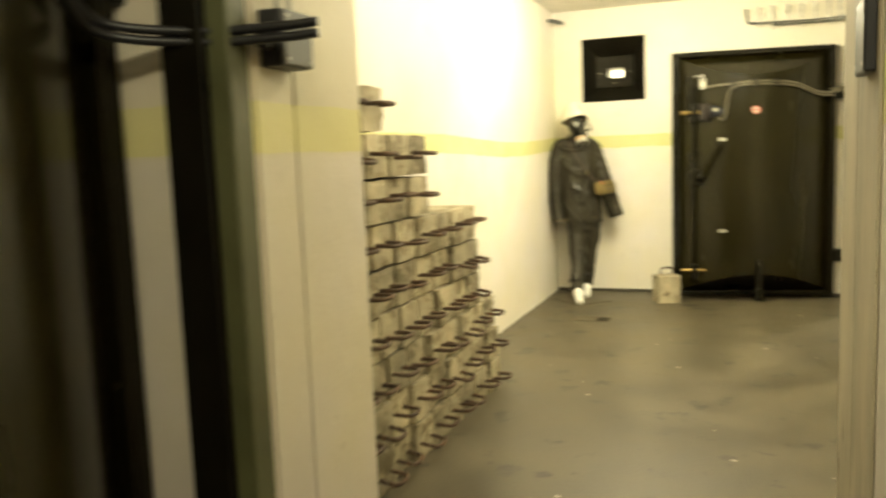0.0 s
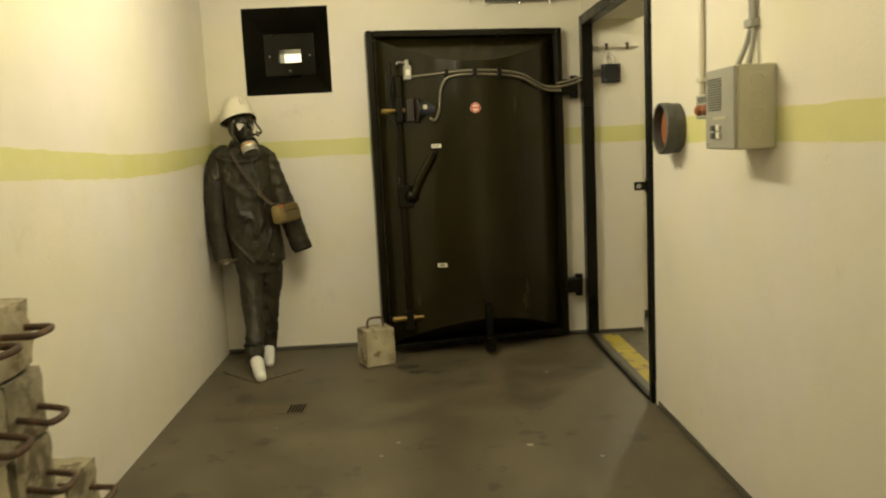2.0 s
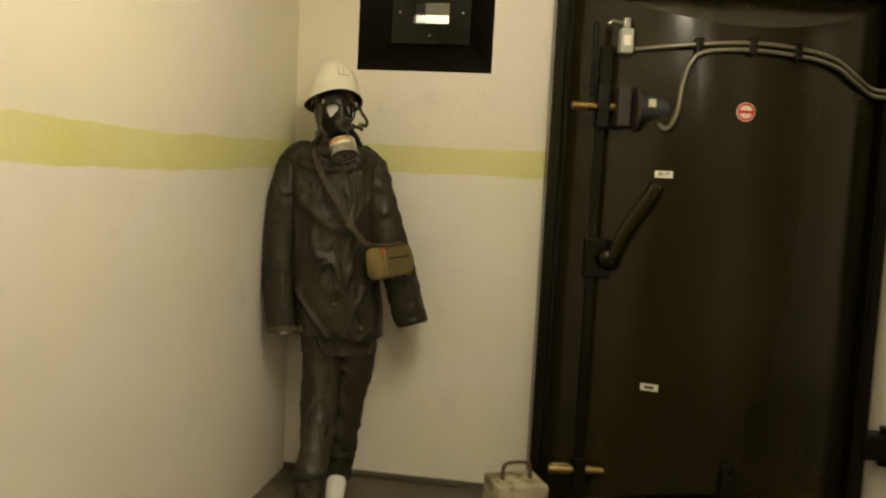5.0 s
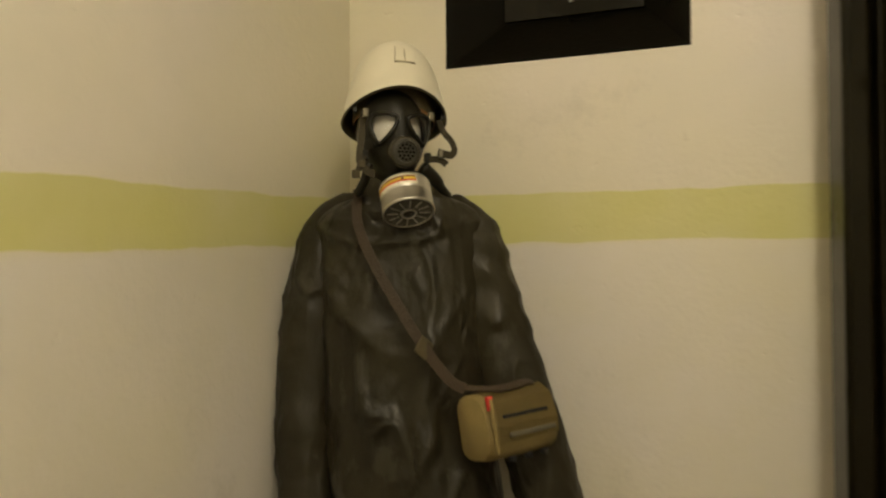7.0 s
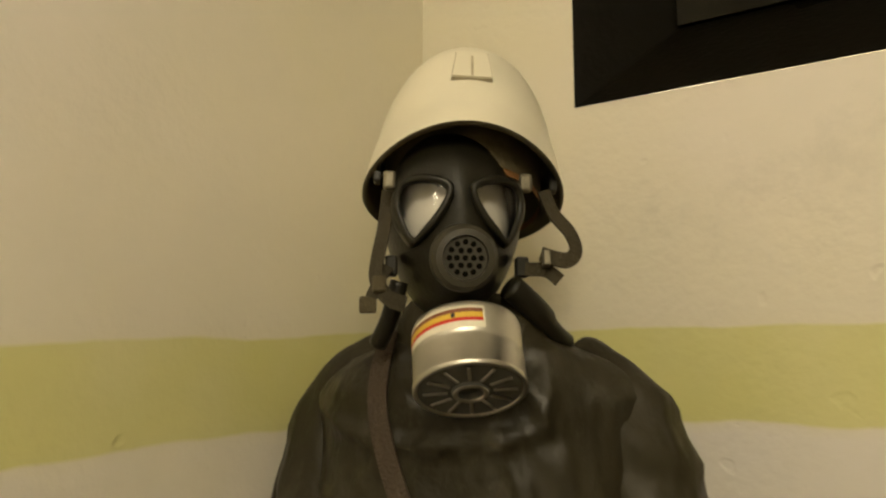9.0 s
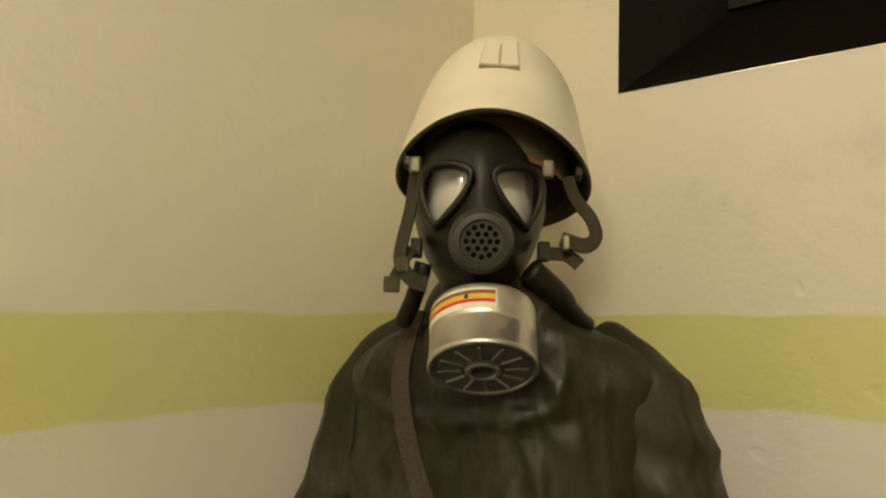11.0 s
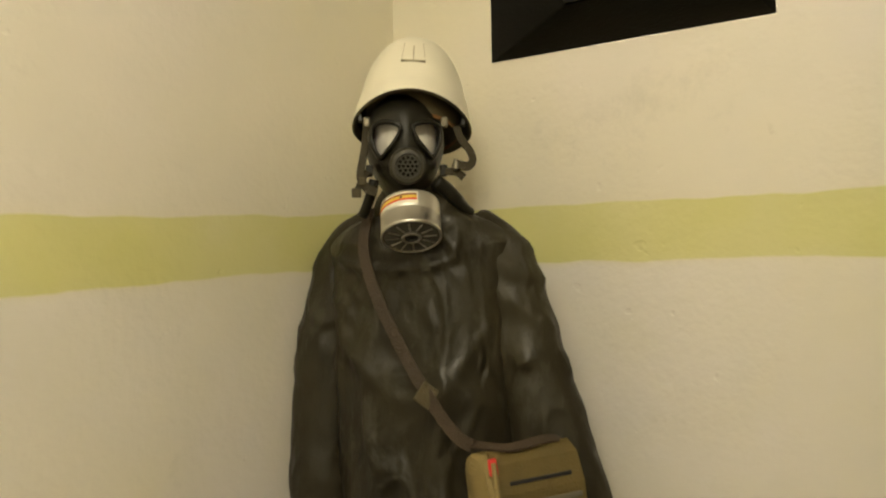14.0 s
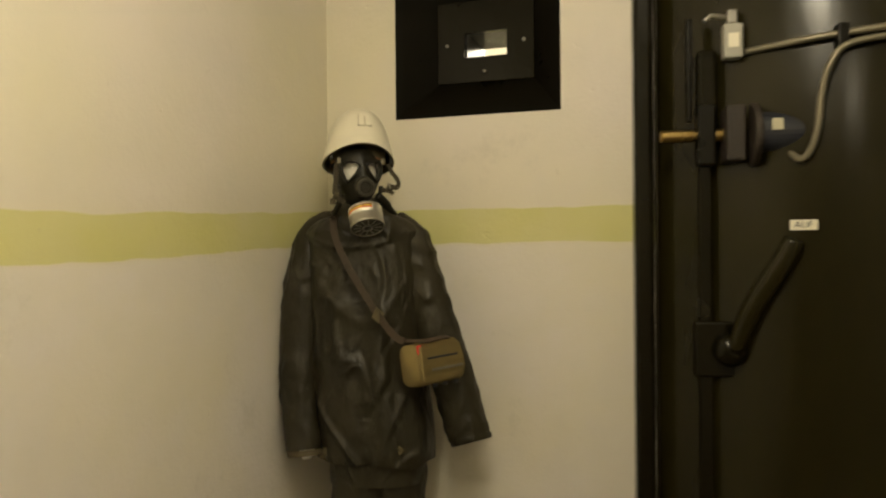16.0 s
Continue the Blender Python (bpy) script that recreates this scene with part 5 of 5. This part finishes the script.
dl = thing("open_door", pose(2.90, 9.50, 0, 0, 0, -44), "cream painted wooden door standing open in the room beyond", "door")
part("leaf", box((0.0, -0.02, 0.008), (0.80, 0.02, 1.94), 0.004), CREAM_DOOR, dl)
hd = part("handle_plate", box((0.055, -0.030, 0.93), (0.085, -0.0205, 1.15), 0.003), BLACK_PLASTIC, dl)
part("lever_handle", tube(smooth_path([(0.07, -0.03, 1.08), (0.07, -0.065, 1.08), (0.085, -0.07, 1.08), (0.17, -0.07, 1.08)], 4), 0.009, 10), BLACK_PLASTIC, hd, smooth=True)

ex = thing("fire_extinguisher", pose(3.10, 10.15, 0.23), "red fire extinguisher hanging on the far wall", "fire extinguisher")
part("cylinder", lathe([(0.06, 0), (0.075, 0.012), (0.075, 0.36), (0.06, 0.41), (0.03, 0.435), (0.025, 0.45)], Matrix(), 28), RED, ex, smooth=True)
part("valve_head", box((-0.03, -0.03, 0.45), (0.03, 0.03, 0.49), 0.006), BLACK_PLASTIC, ex)
part("grip", box((-0.02, -0.09, 0.495), (0.02, 0.02, 0.515), 0.005), BLACK_PLASTIC, ex)
part("hose", tube(smooth_path([(0.03, -0.02, 0.46), (0.09, -0.03, 0.42), (0.10, -0.03, 0.25), (0.09, -0.03, 0.12)], 5), 0.011, 10), BLACK_PLASTIC, ex, smooth=True)
for z in (0.30, 0.22, 0.14):
    part("label_bar", lathe([(0.0757, z), (0.0757, z + 0.02)], Matrix(), 28, False), WHITE_LABEL, ex)
part("wall_bracket", box((-0.03, 0.07, 0.10), (0.03, 0.098, 0.40), 0.003), DARK_GREY, ex)
ps = thing("wall_poster", pose(3.15, 10.249, 1.53), "teal printed poster with a yellow emblem", "poster")
part("sheet", box((-0.14, -0.004, -0.20), (0.14, 0.0, 0.20)), TEAL, ps)
part("emblem", lathe([(0.035, 0), (0.045, 0.001), (0.05, 0.001), (0.055, 0)], pose(-0.03, -0.0045, 0.03, 90, 0, 0), 24, False), YELLOW, ps)


def ceiling_fixture(x, y, z):
    fx = thing("tube_lamp", pose(x, y, z), "white ceiling batten with a fluorescent tube, out of view", "lamp")
    part("batten", box((-0.05, -0.64, 0.03), (0.05, 0.64, 0.10), 0.006), LIGHT_BOX, fx)
    glow = bpy.data.materials.get("lit_tube") or bpy.data.materials.new("lit_tube")
    glow.use_nodes = True
    sh = glow.node_tree.nodes["Principled BSDF"]
    sh.inputs["Emission Color"].default_value = (1.0, 0.86, 0.6, 1)
    sh.inputs["Emission Strength"].default_value = 6
    part("tube", tube([(0, -0.6, 0.012), (0, 0.6, 0.012)], 0.014, 14), glow, fx, "lit fluorescent tube", smooth=True)


# battens stand out of view; those at the front and entrance are added
for x, y in ((0.28, 5.80), (0.70, 3.3), (0.7, 0.3), (2.7, 7.2), (3.0, 9.2)):
    ceiling_fixture(x, y, 2.448)
